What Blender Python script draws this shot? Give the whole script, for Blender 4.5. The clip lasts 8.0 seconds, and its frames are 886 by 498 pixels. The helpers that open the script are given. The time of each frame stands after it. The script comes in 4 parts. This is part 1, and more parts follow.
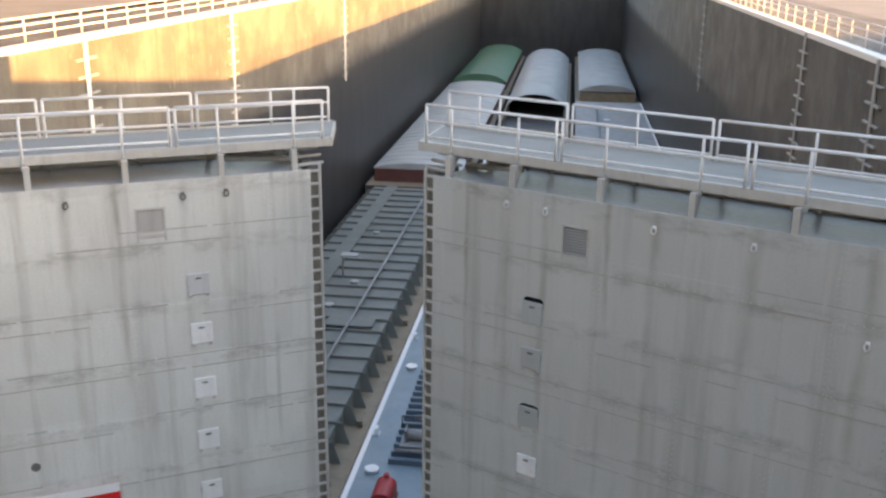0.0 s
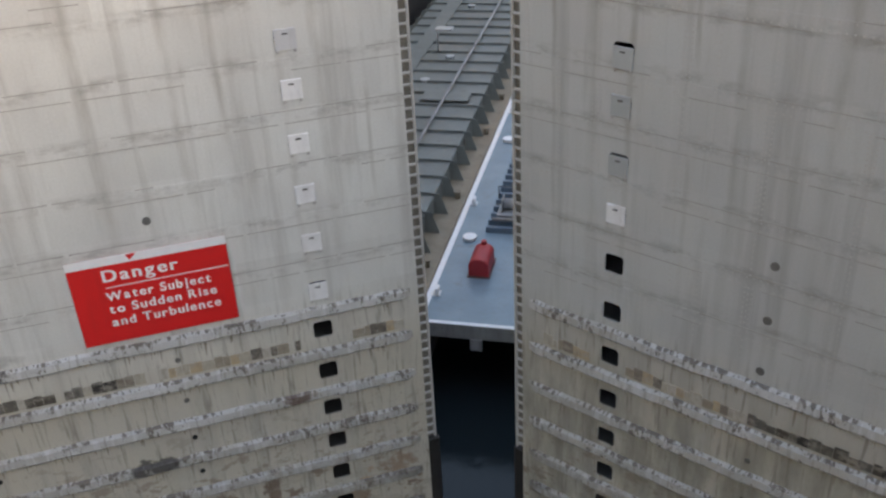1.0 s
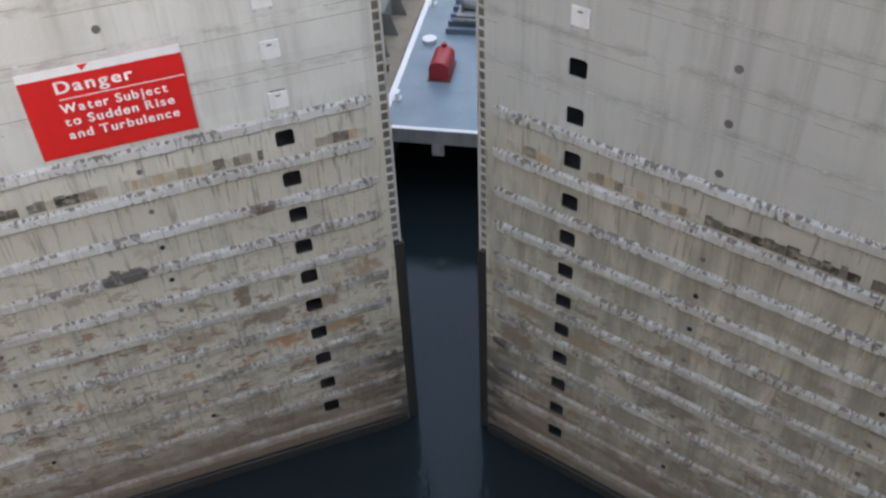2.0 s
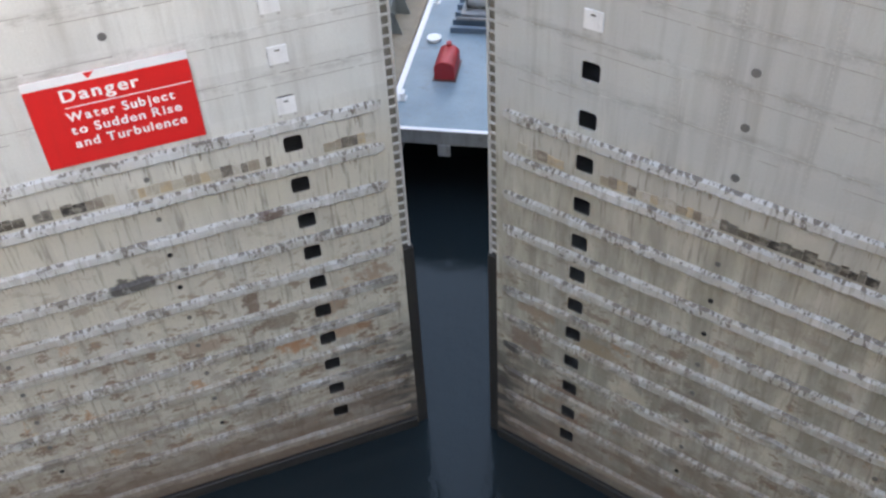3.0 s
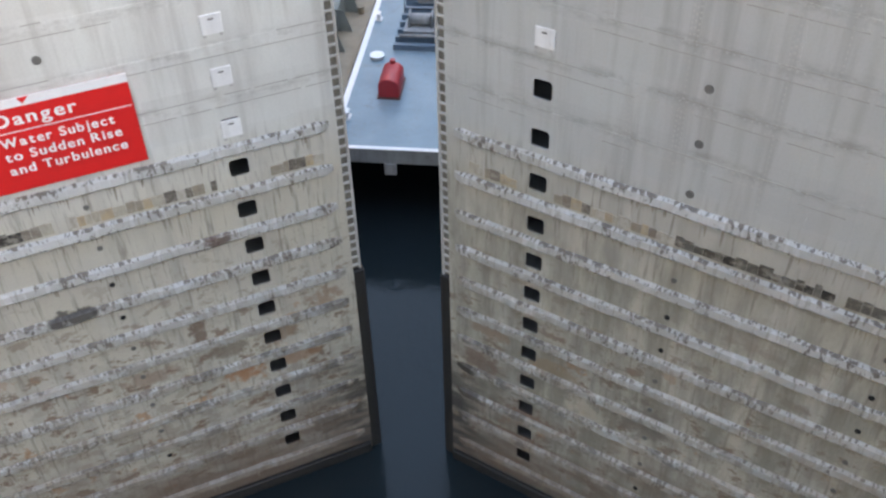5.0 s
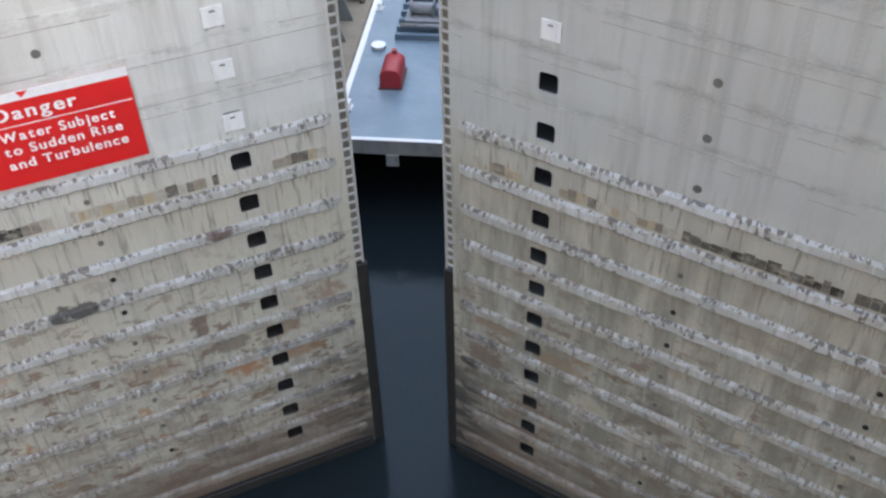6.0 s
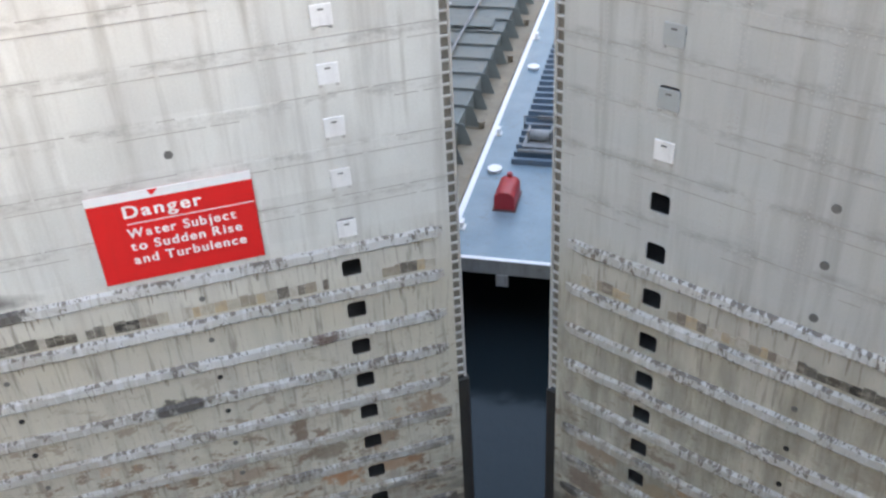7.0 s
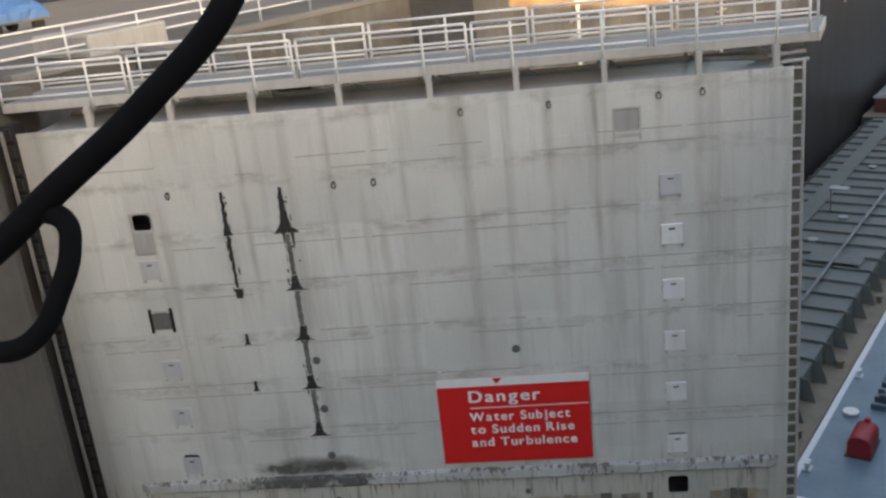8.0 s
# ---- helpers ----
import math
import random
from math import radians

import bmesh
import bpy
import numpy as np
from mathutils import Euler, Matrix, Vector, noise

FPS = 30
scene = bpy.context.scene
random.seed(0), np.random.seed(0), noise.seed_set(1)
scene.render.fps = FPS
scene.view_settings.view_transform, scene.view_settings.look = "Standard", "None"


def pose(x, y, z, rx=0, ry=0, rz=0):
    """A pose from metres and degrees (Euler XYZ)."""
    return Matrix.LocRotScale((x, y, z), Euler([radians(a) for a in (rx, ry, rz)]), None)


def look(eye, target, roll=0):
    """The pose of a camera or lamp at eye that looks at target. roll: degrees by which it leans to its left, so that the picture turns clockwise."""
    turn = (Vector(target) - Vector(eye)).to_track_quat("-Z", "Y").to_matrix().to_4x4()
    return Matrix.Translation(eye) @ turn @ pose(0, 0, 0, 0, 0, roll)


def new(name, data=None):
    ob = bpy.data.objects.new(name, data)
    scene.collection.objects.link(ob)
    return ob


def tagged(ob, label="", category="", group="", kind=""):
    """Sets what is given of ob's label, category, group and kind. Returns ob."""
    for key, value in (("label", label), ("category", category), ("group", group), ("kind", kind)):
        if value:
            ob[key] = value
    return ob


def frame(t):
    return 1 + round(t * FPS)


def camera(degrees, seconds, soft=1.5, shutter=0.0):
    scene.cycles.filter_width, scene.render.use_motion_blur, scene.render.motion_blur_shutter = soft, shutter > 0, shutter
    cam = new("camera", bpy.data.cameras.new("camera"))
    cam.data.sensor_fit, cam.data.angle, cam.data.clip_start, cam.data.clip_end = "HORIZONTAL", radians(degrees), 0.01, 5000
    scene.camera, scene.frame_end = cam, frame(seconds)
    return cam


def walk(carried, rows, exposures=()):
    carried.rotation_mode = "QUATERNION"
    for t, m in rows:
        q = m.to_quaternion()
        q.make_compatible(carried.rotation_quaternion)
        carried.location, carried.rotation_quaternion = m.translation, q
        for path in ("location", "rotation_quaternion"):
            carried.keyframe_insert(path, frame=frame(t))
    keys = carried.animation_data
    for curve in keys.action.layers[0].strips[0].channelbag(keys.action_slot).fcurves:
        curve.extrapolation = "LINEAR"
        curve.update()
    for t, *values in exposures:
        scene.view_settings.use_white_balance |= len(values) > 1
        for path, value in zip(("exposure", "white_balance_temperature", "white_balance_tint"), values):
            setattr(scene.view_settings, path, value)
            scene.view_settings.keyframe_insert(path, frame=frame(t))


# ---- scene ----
cam = camera(49.06, 8.0, soft=2.5)
PATH = [
    (0, pose(3.848, -0.926, 29.064, 72.632, -0.699, 5.896)),
    (0.2, pose(4.031, -1.118, 28.868, 72.486, -0.895, 6.116)),
    (0.5, pose(4.164, -0.915, 28.354, 66.111, 2.803, 9.387)),
    (0.7, pose(4.234, -1.137, 28.362, 64.371, 2.352, 10.852)),
    (1, pose(4.188, -1.151, 28.319, 60.132, 2.711, 10.915)),
    (1.2, pose(4.175, -1.204, 28.345, 54.680, 2.245, 10.697)),
    (1.5, pose(4.117, -1.175, 28.410, 51.024, 2.314, 9.312)),
    (1.7, pose(4.118, -1.185, 28.421, 49.185, 2.031, 8.726)),
    (2.8, pose(3.764, -0.726, 28.493, 47.893, 2.288, 7.831)),
    (3, pose(3.732, -0.720, 28.490, 48.025, 2.459, 8.125)),
    (3.5, pose(3.657, -0.591, 28.466, 49.315, 1.808, 6.214)),
    (4, pose(3.523, -0.475, 28.430, 48.953, 1.534, 5.502)),
    (4.5, pose(3.453, -0.371, 28.359, 49.032, 1.222, 4.749)),
    (6, pose(3.242, 0.031, 28.299, 48.041, 1.239, 4.627)),
    (6.5, pose(3.228, 0.191, 28.217, 48.419, 1.327, 4.939)),
    (6.7, pose(3.239, 0.213, 28.068, 47.918, 2.236, 6.618)),
    (7, pose(3.411, -0.177, 27.972, 55.890, 2.761, 11.757)),
    (7.2, pose(3.898, -0.848, 28.063, 61.700, 4.455, 16.686)),
    (7.3, pose(4.027, -1.069, 28.102, 63.525, 5.661, 18.735)),
    (7.5, pose(4.044, -1.100, 28.109, 66.712, 5.350, 23.152)),
    (7.7, pose(4.059, -1.126, 28.119, 69.291, 6.138, 27.305)),
    (8, pose(4.085, -1.162, 28.121, 70.523, 5.892, 32.993)),
]
walk(cam, PATH, exposures=[(0.0, 3.06, 6850, 19), (0.5, 2.82, 7050, 21), (1.0, 3.16, 7250, 22), (1.5, 3.46, 7350, 23), (3.0, 4.02, 7150, 23), (4.5, 3.95, 7080, 22), (6.5, 4.0, 7020, 22), (7.1, 4.0, 6900, 20), (7.5, 3.42, 6750, 19), (8.0, 2.56, 6800, 17)])

# ---- world and sun ----
SUN_EL, SUN_AZ = 7.0, 106.0   # height, and turn from upstream (+y) towards +x, degrees
world = bpy.data.worlds.new("sky_world")
scene.world = world
world.use_nodes = True
wn = world.node_tree
sky = wn.nodes.new("ShaderNodeTexSky")
sky.sky_type = 'NISHITA'
sky.sun_disc = False
sky.sun_elevation = radians(SUN_EL)
sky.sun_rotation = radians(SUN_AZ)
sky.dust_density = 3.0
wn.links.new(sky.outputs[0], wn.nodes["Background"].inputs[0])
wn.nodes["Background"].inputs[1].default_value = 0.15
sun_data = bpy.data.lights.new("sun", 'SUN')
sun_data.energy, sun_data.angle, sun_data.color = 3.7, radians(0.5), (1.0, 0.47, 0.11)
sun = new("sun", sun_data)
sd = Vector((math.sin(radians(SUN_AZ)) * math.cos(radians(SUN_EL)), math.cos(radians(SUN_AZ)) * math.cos(radians(SUN_EL)), math.sin(radians(SUN_EL))))
sun.matrix_world = look(sd * 300, (0, 0, 0))


# ---- materials ----
class Nodes:
    """A small builder for node materials."""

    def __init__(self, name):
        self.m = bpy.data.materials.new(name)
        self.m.use_nodes = True
        self.t = self.m.node_tree
        self.b = self.t.nodes["Principled BSDF"]

    def put(self, kind, **inputs):
        n = self.t.nodes.new("ShaderNode" + kind)
        for k, v in inputs.items():
            self.link(v, n.inputs[k.replace("_", " ")])
        return n

    def link(self, v, sock):
        if hasattr(v, "is_output"):
            self.t.links.new(v, sock)
        else:
            sock.default_value = v

    def coords(self, scale=(1, 1, 1), kind="Object"):
        c = self.put("TexCoord")
        mp = self.put("Mapping")
        self.t.links.new(c.outputs[kind], mp.inputs["Vector"])
        mp.inputs["Scale"].default_value = scale
        return mp.outputs[0]

    def noise(self, scale, stretch=(1, 1, 1), detail=4.0, rough=0.55):
        n = self.put("TexNoise", Scale=scale, Detail=detail, Roughness=rough)
        self.t.links.new(self.coords(stretch), n.inputs["Vector"])
        return n.outputs["Fac"]

    def ramp(self, fac, lo, hi, a=0.0, b=1.0):
        n = self.put("MapRange")
        self.link(fac, n.inputs["Value"])
        for k, v in (("From Min", lo), ("From Max", hi), ("To Min", a), ("To Max", b)):
            n.inputs[k].default_value = v
        return n.outputs[0]

    def mix(self, fac, a, b, how='MIX'):
        n = self.t.nodes.new("ShaderNodeMix")
        n.data_type, n.blend_type = 'RGBA', how
        self.link(fac, n.inputs[0])
        for v, k in ((a, 6), (b, 7)):
            if isinstance(v, tuple):
                v = (*v[:3], 1.0)
            self.link(v, n.inputs[k])
        return n.outputs[2]

    def math(self, how, a, b=0.0):
        n = self.t.nodes.new("ShaderNodeMath")
        n.operation = how
        self.link(a, n.inputs[0])
        self.link(b, n.inputs[1])
        return n.outputs[0]

    def axis(self, i):
        c = self.put("TexCoord")
        s = self.put("SeparateXYZ")
        self.t.links.new(c.outputs["Object"], s.inputs[0])
        return s.outputs[i]

    def done(self, color, rough=0.6, metal=0.0, bump=None, dist=0.01, strength=0.5):
        self.link((*color, 1.0) if isinstance(color, tuple) else color, self.b.inputs["Base Color"])
        self.link(rough, self.b.inputs["Roughness"])
        self.b.inputs["Metallic"].default_value = metal
        if bump is not None:
            n = self.put("Bump", Distance=dist, Strength=strength)
            self.link(bump, n.inputs["Height"])
            self.t.links.new(n.outputs[0], self.b.inputs["Normal"])
        return self.m


def worn(name, c1, c2, dirt=(0.12, 0.10, 0.08), scale=2.0, fine=25.0, rough=0.6, metal=0.0, dirty=0.35, streak=0.4, bump=0.006, vary=0.0):
    """Painted or bare surface: broad tone, vertical streaks, blotches of dirt and fine grain."""
    m = Nodes(name)
    col = m.mix(m.ramp(m.noise(scale), 0.3, 0.7), c1, c2)
    st = m.noise(3.0, (1.6, 1.6, 0.12), 5.0)
    col = m.mix(m.ramp(st, 0.5, 0.8, 0.0, streak), col, dirt)
    col = m.mix(m.ramp(m.noise(scale * 2.3, (1, 1, 0.7), 8.0, 0.7), 0.58, 0.72, 0.0, dirty), col, dirt)
    g = m.noise(fine, (1, 1, 1), 3.0)
    col = m.mix(m.ramp(g, 0.3, 0.7, 0.0, 0.22), col, tuple(x * 0.7 for x in c1))
    if vary:
        oi = m.put("ObjectInfo")
        col = m.mix(m.ramp(oi.outputs["Random"], 0, 1, 0.0, vary), col, dirt)
    return m.done(col, m.ramp(g, 0.2, 0.8, rough - 0.08, rough + 0.1), metal, g, bump)


def gate_paint():
    """Weathered pale paint on riveted plate: panels, run marks, rust and mud towards the water."""
    m = Nodes("gate_paint")
    br = m.put("TexBrick", Scale=1.0)
    br.offset = 0.37
    for k, v in (("Color1", (0.670, 0.676, 0.640, 1)), ("Color2", (0.585, 0.590, 0.556, 1)), ("Mortar", (0.47, 0.47, 0.44, 1)), ("Mortar Size", 0.0), ("Brick Width", 2.1), ("Row Height", 1.32), ("Bias", -0.1)):
        br.inputs[k].default_value = v
    cc = m.put("CombineXYZ")
    m.link(m.axis(0), cc.inputs[0])
    m.link(m.axis(2), cc.inputs[1])
    m.t.links.new(cc.outputs[0], br.inputs["Vector"])
    col = br.outputs["Color"]
    # the far leaf's dimmer light is put into its colour: greyer and darker
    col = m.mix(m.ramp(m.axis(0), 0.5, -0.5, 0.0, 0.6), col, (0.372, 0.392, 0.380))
    z = m.axis(2)
    low = m.ramp(z, 14.6, 12.5)
    col = m.mix(m.math('MULTIPLY', low, 0.85), col, (0.475, 0.44, 0.348))
    col = m.mix(m.ramp(m.noise(0.55, (1, 1, 0.6), 3.0), 0.4, 0.68, 0.0, 0.28), col, (0.37, 0.36, 0.345))
    runs = m.noise(1.25, (1.2, 1, 0.07), 6.0, 0.6)
    col = m.mix(m.ramp(runs, 0.52, 0.72, 0.0, 0.55), col, (0.25, 0.235, 0.21))
    pale = m.noise(1.7, (1.2, 1, 0.09), 5.0, 0.6)
    col = m.mix(m.ramp(pale, 0.58, 0.75, 0.0, 0.32), col, (0.62, 0.61, 0.58))
    blot = m.noise(1.3, (0.8, 1, 1.5), 9.0, 0.72)
    rust = m.math('MULTIPLY', m.ramp(blot, 0.545, 0.575), m.ramp(z, 11.8, 7.5, 0.0, 0.85))
    col = m.mix(rust, col, (0.16, 0.09, 0.05))
    mud = m.math('MULTIPLY', m.ramp(m.noise(1.5, (1, 1, 1.4), 8.0, 0.68), 0.50, 0.56), m.ramp(z, 10.0, 5.0, 0.0, 0.55))
    col = m.mix(mud, col, m.mix(m.noise(0.6), (0.33, 0.29, 0.23), (0.20, 0.15, 0.11)))
    og = m.math('MULTIPLY', m.ramp(m.noise(0.8, (1, 1, 1.3), 7.0, 0.7), 0.60, 0.63), m.ramp(z, 9.5, 7.0, 0.0, 0.75))
    col = m.mix(og, col, (0.40, 0.20, 0.085))
    drip = m.noise(5.5, (1.3, 1, 0.10), 5.0, 0.6)
    col = m.mix(m.math('MULTIPLY', m.ramp(drip, 0.54, 0.66, 0.0, 0.72), m.ramp(z, 14.6, 13.6, 0.10, 1.0)), col, (0.19, 0.165, 0.13))
    tide = m.ramp(m.math('ADD', z, m.ramp(m.noise(1.2), 0, 1, -0.7, 0.7)), 2.6, 0.9)
    col = m.mix(m.math('MULTIPLY', tide, 0.85), col, (0.12, 0.09, 0.07))
    fr = m.math('FRACT', m.math('ADD', m.math('MULTIPLY', m.math('ADD', z, -15.43), 0.7194), 0.5))
    # patchy olive-brown tone on the far leaf's fender zone, stronger towards the bottom
    far_low = m.math('MULTIPLY', m.ramp(m.axis(0), 0.0, -1.0), m.ramp(z, 14.3, 11.0, 0.0, 0.85))
    far_low = m.math('MULTIPLY', far_low, m.ramp(m.noise(0.9, (1.3, 1, 0.30), 7.0, 0.66), 0.40, 0.60))
    col = m.mix(far_low, col, (0.205, 0.195, 0.155))
    # run marks under the lifting eyes
    au = m.math('ABSOLUTE', m.math('ADD', m.axis(0), m.ramp(m.noise(1.2, (1, 1, 0.5)), 0, 1, -0.10, 0.10)))
    runs2 = None
    for u, w in ((15.32, 0.20), (14.4, 0.12), (11.85, 0.17), (9.87, 0.20), (7.7, 0.16), (6.6, 0.10), (12.9, 0.10), (4.4, 0.12), (16.4, 0.08)):
        one = m.ramp(m.math('ABSOLUTE', m.math('ADD', au, -u)), w, 0.02)
        runs2 = one if runs2 is None else m.math('MAXIMUM', runs2, one)
    runs2 = m.math('MULTIPLY', m.math('MULTIPLY', runs2, m.ramp(m.noise(1.5, (1, 1, 0.35), 5.0), 0.35, 0.62)), m.ramp(z, 15.0, 22.5, 0.12, 0.50))
    col = m.mix(runs2, col, (0.20, 0.175, 0.135))
    # single stains: dark scrape, rust, mud
    for u, zz, ru, rz, tone, k in ((9.5, 10.0, 0.75, 0.30, (0.05, 0.045, 0.04), 0.9), (13.6, 5.75, 0.9, 0.45, (0.36, 0.16, 0.06), 0.8), (15.3, 5.8, 1.0, 0.4, (0.33, 0.17, 0.08), 0.6),
                                   (12.5, 8.0, 0.35, 0.8, (0.13, 0.075, 0.045), 0.8), (13.2, 6.9, 0.8, 0.5, (0.19, 0.15, 0.11), 0.8), (16.4, 7.9, 0.7, 0.5, (0.25, 0.15, 0.09), 0.7), (10.8, 6.85, 1.2, 0.4, (0.24, 0.15, 0.10), 0.6), (8.0, 7.3, 1.3, 0.35, (0.20, 0.14, 0.10), 0.7),
                                   (-16.3, 5.6, 0.8, 0.7, (0.20, 0.135, 0.10), 0.75), (-10.9, 6.0, 1.0, 1.2, (0.16, 0.135, 0.11), 0.7), (-8.6, 10.8, 1.5, 1.0, (0.22, 0.19, 0.15), 0.35), (-7.6, 12.5, 1.8, 0.5, (0.15, 0.13, 0.10), 0.45), (-12.6, 5.4, 1.0, 0.5, (0.52, 0.46, 0.36), 0.6), (-15.0, 2.6, 2.2, 0.35, (0.17, 0.095, 0.06), 0.85), (-14.6, 3.9, 2.0, 0.3, (0.18, 0.105, 0.07), 0.75), (15.2, 2.5, 1.6, 0.3, (0.19, 0.12, 0.08), 0.7), (14.8, 6.9, 0.7, 0.45, (0.24, 0.15, 0.09), 0.7), (-15.9, 7.0, 0.9, 0.4, (0.26, 0.17, 0.11), 0.6), (-13.9, 6.6, 1.3, 0.4, (0.28, 0.20, 0.12), 0.6), (5.0, 14.30, 1.6, 0.22, (0.045, 0.04, 0.036), 0.85)):
        dx = m.math('DIVIDE', m.math('ADD', m.axis(0), -u), ru)
        dz = m.math('DIVIDE', m.math('ADD', z, -zz), rz)
        rr = m.math('ADD', m.math('MULTIPLY', dx, dx), m.math('MULTIPLY', dz, dz))
        rr = m.math('ADD', rr, m.ramp(m.noise(2.2, (1, 1, 1), 6.0, 0.7), 0.3, 0.7, -0.7, 0.9))
        col = m.mix(m.ramp(rr, 0.75, 0.35, 0.0, k), col, tone)
    # soft grease smear where the runs end
    dx = m.math('DIVIDE', m.math('ADD', m.axis(0), -5.2), 1.9)
    dz = m.math('DIVIDE', m.math('ADD', z, -14.36), 0.34)
    rr = m.math('ADD', m.math('ADD', m.math('MULTIPLY', dx, dx), m.math('MULTIPLY', dz, dz)), m.ramp(m.noise(1.6, (1, 1, 2.0), 4.0), 0.3, 0.7, -0.25, 0.3))
    col = m.mix(m.ramp(rr, 1.0, 0.1, 0.0, 0.8), col, (0.06, 0.055, 0.05))
    seam = m.ramp(m.math('ABSOLUTE', m.math('ADD', fr, -0.52)), 0.17, 0.05)
    seam = m.math('MULTIPLY', m.math('MULTIPLY', seam, m.ramp(m.noise(1.1, (1, 1, 2.2), 7.0, 0.7), 0.47, 0.66)), m.ramp(z, 14.2, 14.8, 0.0, 0.55))
    col = m.mix(seam, col, (0.20, 0.185, 0.16))
    foot = m.math('MULTIPLY', m.ramp(z, 5.5, 1.6, 0.0, 0.8), m.ramp(m.noise(0.7, (0.5, 1, 2.6), 5.0), 0.36, 0.62))
    col = m.mix(foot, col, (0.15, 0.095, 0.065))
    side = m.math('MULTIPLY', m.ramp(m.math('ABSOLUTE', m.axis(0)), 15.2, 17.0), m.ramp(z, 6.5, 3.0, 0.0, 1.0))
    side = m.math('MULTIPLY', side, m.ramp(m.noise(1.0, (0.6, 1, 2.4), 5.0), 0.40, 0.55))
    col = m.mix(side, col, (0.05, 0.045, 0.04))
    dots = m.noise(7.0, (1, 1, 1), 6.0, 0.7)
    col = m.mix(m.math('MULTIPLY', m.ramp(dots, 0.60, 0.66), m.ramp(z, 13.5, 9.0, 0.0, 0.55)), col, (0.13, 0.10, 0.075))
    g = m.noise(18, (1, 1, 1), 4.0)
    col = m.mix(m.ramp(g, 0.35, 0.7, 0.0, 0.15), col, (0.30, 0.29, 0.27))
    return m.done(col, m.ramp(g, 0.2, 0.8, 0.40, 0.58), 0.0, g, 0.004)


def strip_paint():
    """Scuffed blue-white fender paint, slashed and chipped to dark steel most of all along its upper edge, muddy lower down."""
    m = Nodes("scuffed_fender")
    z = m.axis(2)
    col = m.mix(m.ramp(m.noise(0.7, (0.6, 1, 1), 3.0), 0.38, 0.62), (0.495, 0.50, 0.485), (0.395, 0.385, 0.35))
    col = m.mix(m.ramp(z, 13.2, 9.5, 0.0, 0.45), col, m.mix(m.ramp(m.noise(0.9, (0.5, 1, 1), 4.0), 0.4, 0.6), (0.40, 0.385, 0.345), (0.30, 0.28, 0.24)))
    slash = m.noise(3.2, (3.0, 1, 0.22), 5.0, 0.62)
    col = m.mix(m.ramp(slash, 0.565, 0.605, 0.0, 0.65), col, (0.30, 0.28, 0.245))
    scrub = m.noise(2.4, (2.2, 1, 0.3), 3.0, 0.5)
    col = m.mix(m.ramp(scrub, 0.57, 0.63, 0.0, 0.5), col, (0.57, 0.58, 0.575))
    geo = m.put("NewGeometry")
    sp = m.put("SeparateXYZ")
    m.t.links.new(geo.outputs["True Normal"], sp.inputs[0])
    top = m.ramp(sp.outputs[2], 0.3, 0.7)
    big = m.noise(0.55, (1, 1, 1), 3.0)
    n = m.noise(3.8, (2.3, 1.0, 1.0), 6.0, 0.66)
    lift = m.math('ADD', m.ramp(big, 0.35, 0.65, -0.115, 0.022), m.math('MULTIPLY', top, 0.085))
    chip = m.ramp(m.math('ADD', n, lift), 0.54, 0.57, 0.0, 0.92)
    col = m.mix(chip, col, m.mix(m.noise(6.0), (0.06, 0.055, 0.05), (0.18, 0.145, 0.11)))
    patch = m.noise(1.6, (0.8, 1, 1.2), 7.0, 0.68)
    r = m.math('MULTIPLY', m.ramp(patch, 0.40, 0.56), m.ramp(z, 10.5, 5.5, 0.0, 0.6))
    col = m.mix(r, col, (0.27, 0.225, 0.165))
    murk = m.math('MULTIPLY', m.ramp(m.noise(1.1, (0.9, 1, 1.2), 6.0, 0.7), 0.52, 0.56), m.ramp(z, 9.5, 5.0, 0.0, 0.6))
    col = m.mix(murk, col, (0.085, 0.075, 0.062))
    end = m.math('MULTIPLY', m.ramp(m.math('ABSOLUTE', m.axis(0)), 15.4, 16.6), m.ramp(z, 9.5, 5.0, 0.0, 0.9))
    end = m.math('MULTIPLY', end, m.ramp(m.noise(1.3, (0.8, 1, 1.4), 5.0), 0.40, 0.50))
    col = m.mix(end, col, (0.05, 0.044, 0.038))
    for u, zz, ru, rz, tone, k in ((9.5, 10.05, 1.0, 0.5, (0.05, 0.045, 0.04), 0.9), (5.0, 14.05, 2.2, 0.6, (0.05, 0.045, 0.04), 0.85), (13.7, 11.2, 0.5, 0.4, (0.10, 0.06, 0.045), 0.85)):
        dx = m.math('DIVIDE', m.math('ADD', m.axis(0), -u), ru)
        dz = m.math('DIVIDE', m.math('ADD', z, -zz), rz)
        rr = m.math('ADD', m.math('MULTIPLY', dx, dx), m.math('MULTIPLY', dz, dz))
        rr = m.math('ADD', rr, m.ramp(m.noise(2.0, (1, 1, 1), 6.0, 0.7), 0.3, 0.7, -0.7, 0.9))
        col = m.mix(m.ramp(rr, 0.75, 0.35, 0.0, k), col, tone)
    low = m.ramp(z, 4.5, 1.0, 0.0, 0.65)
    col = m.mix(low, col, (0.20, 0.15, 0.11))
    return m.done(col, 0.5, 0.0, n, 0.012, 0.6)


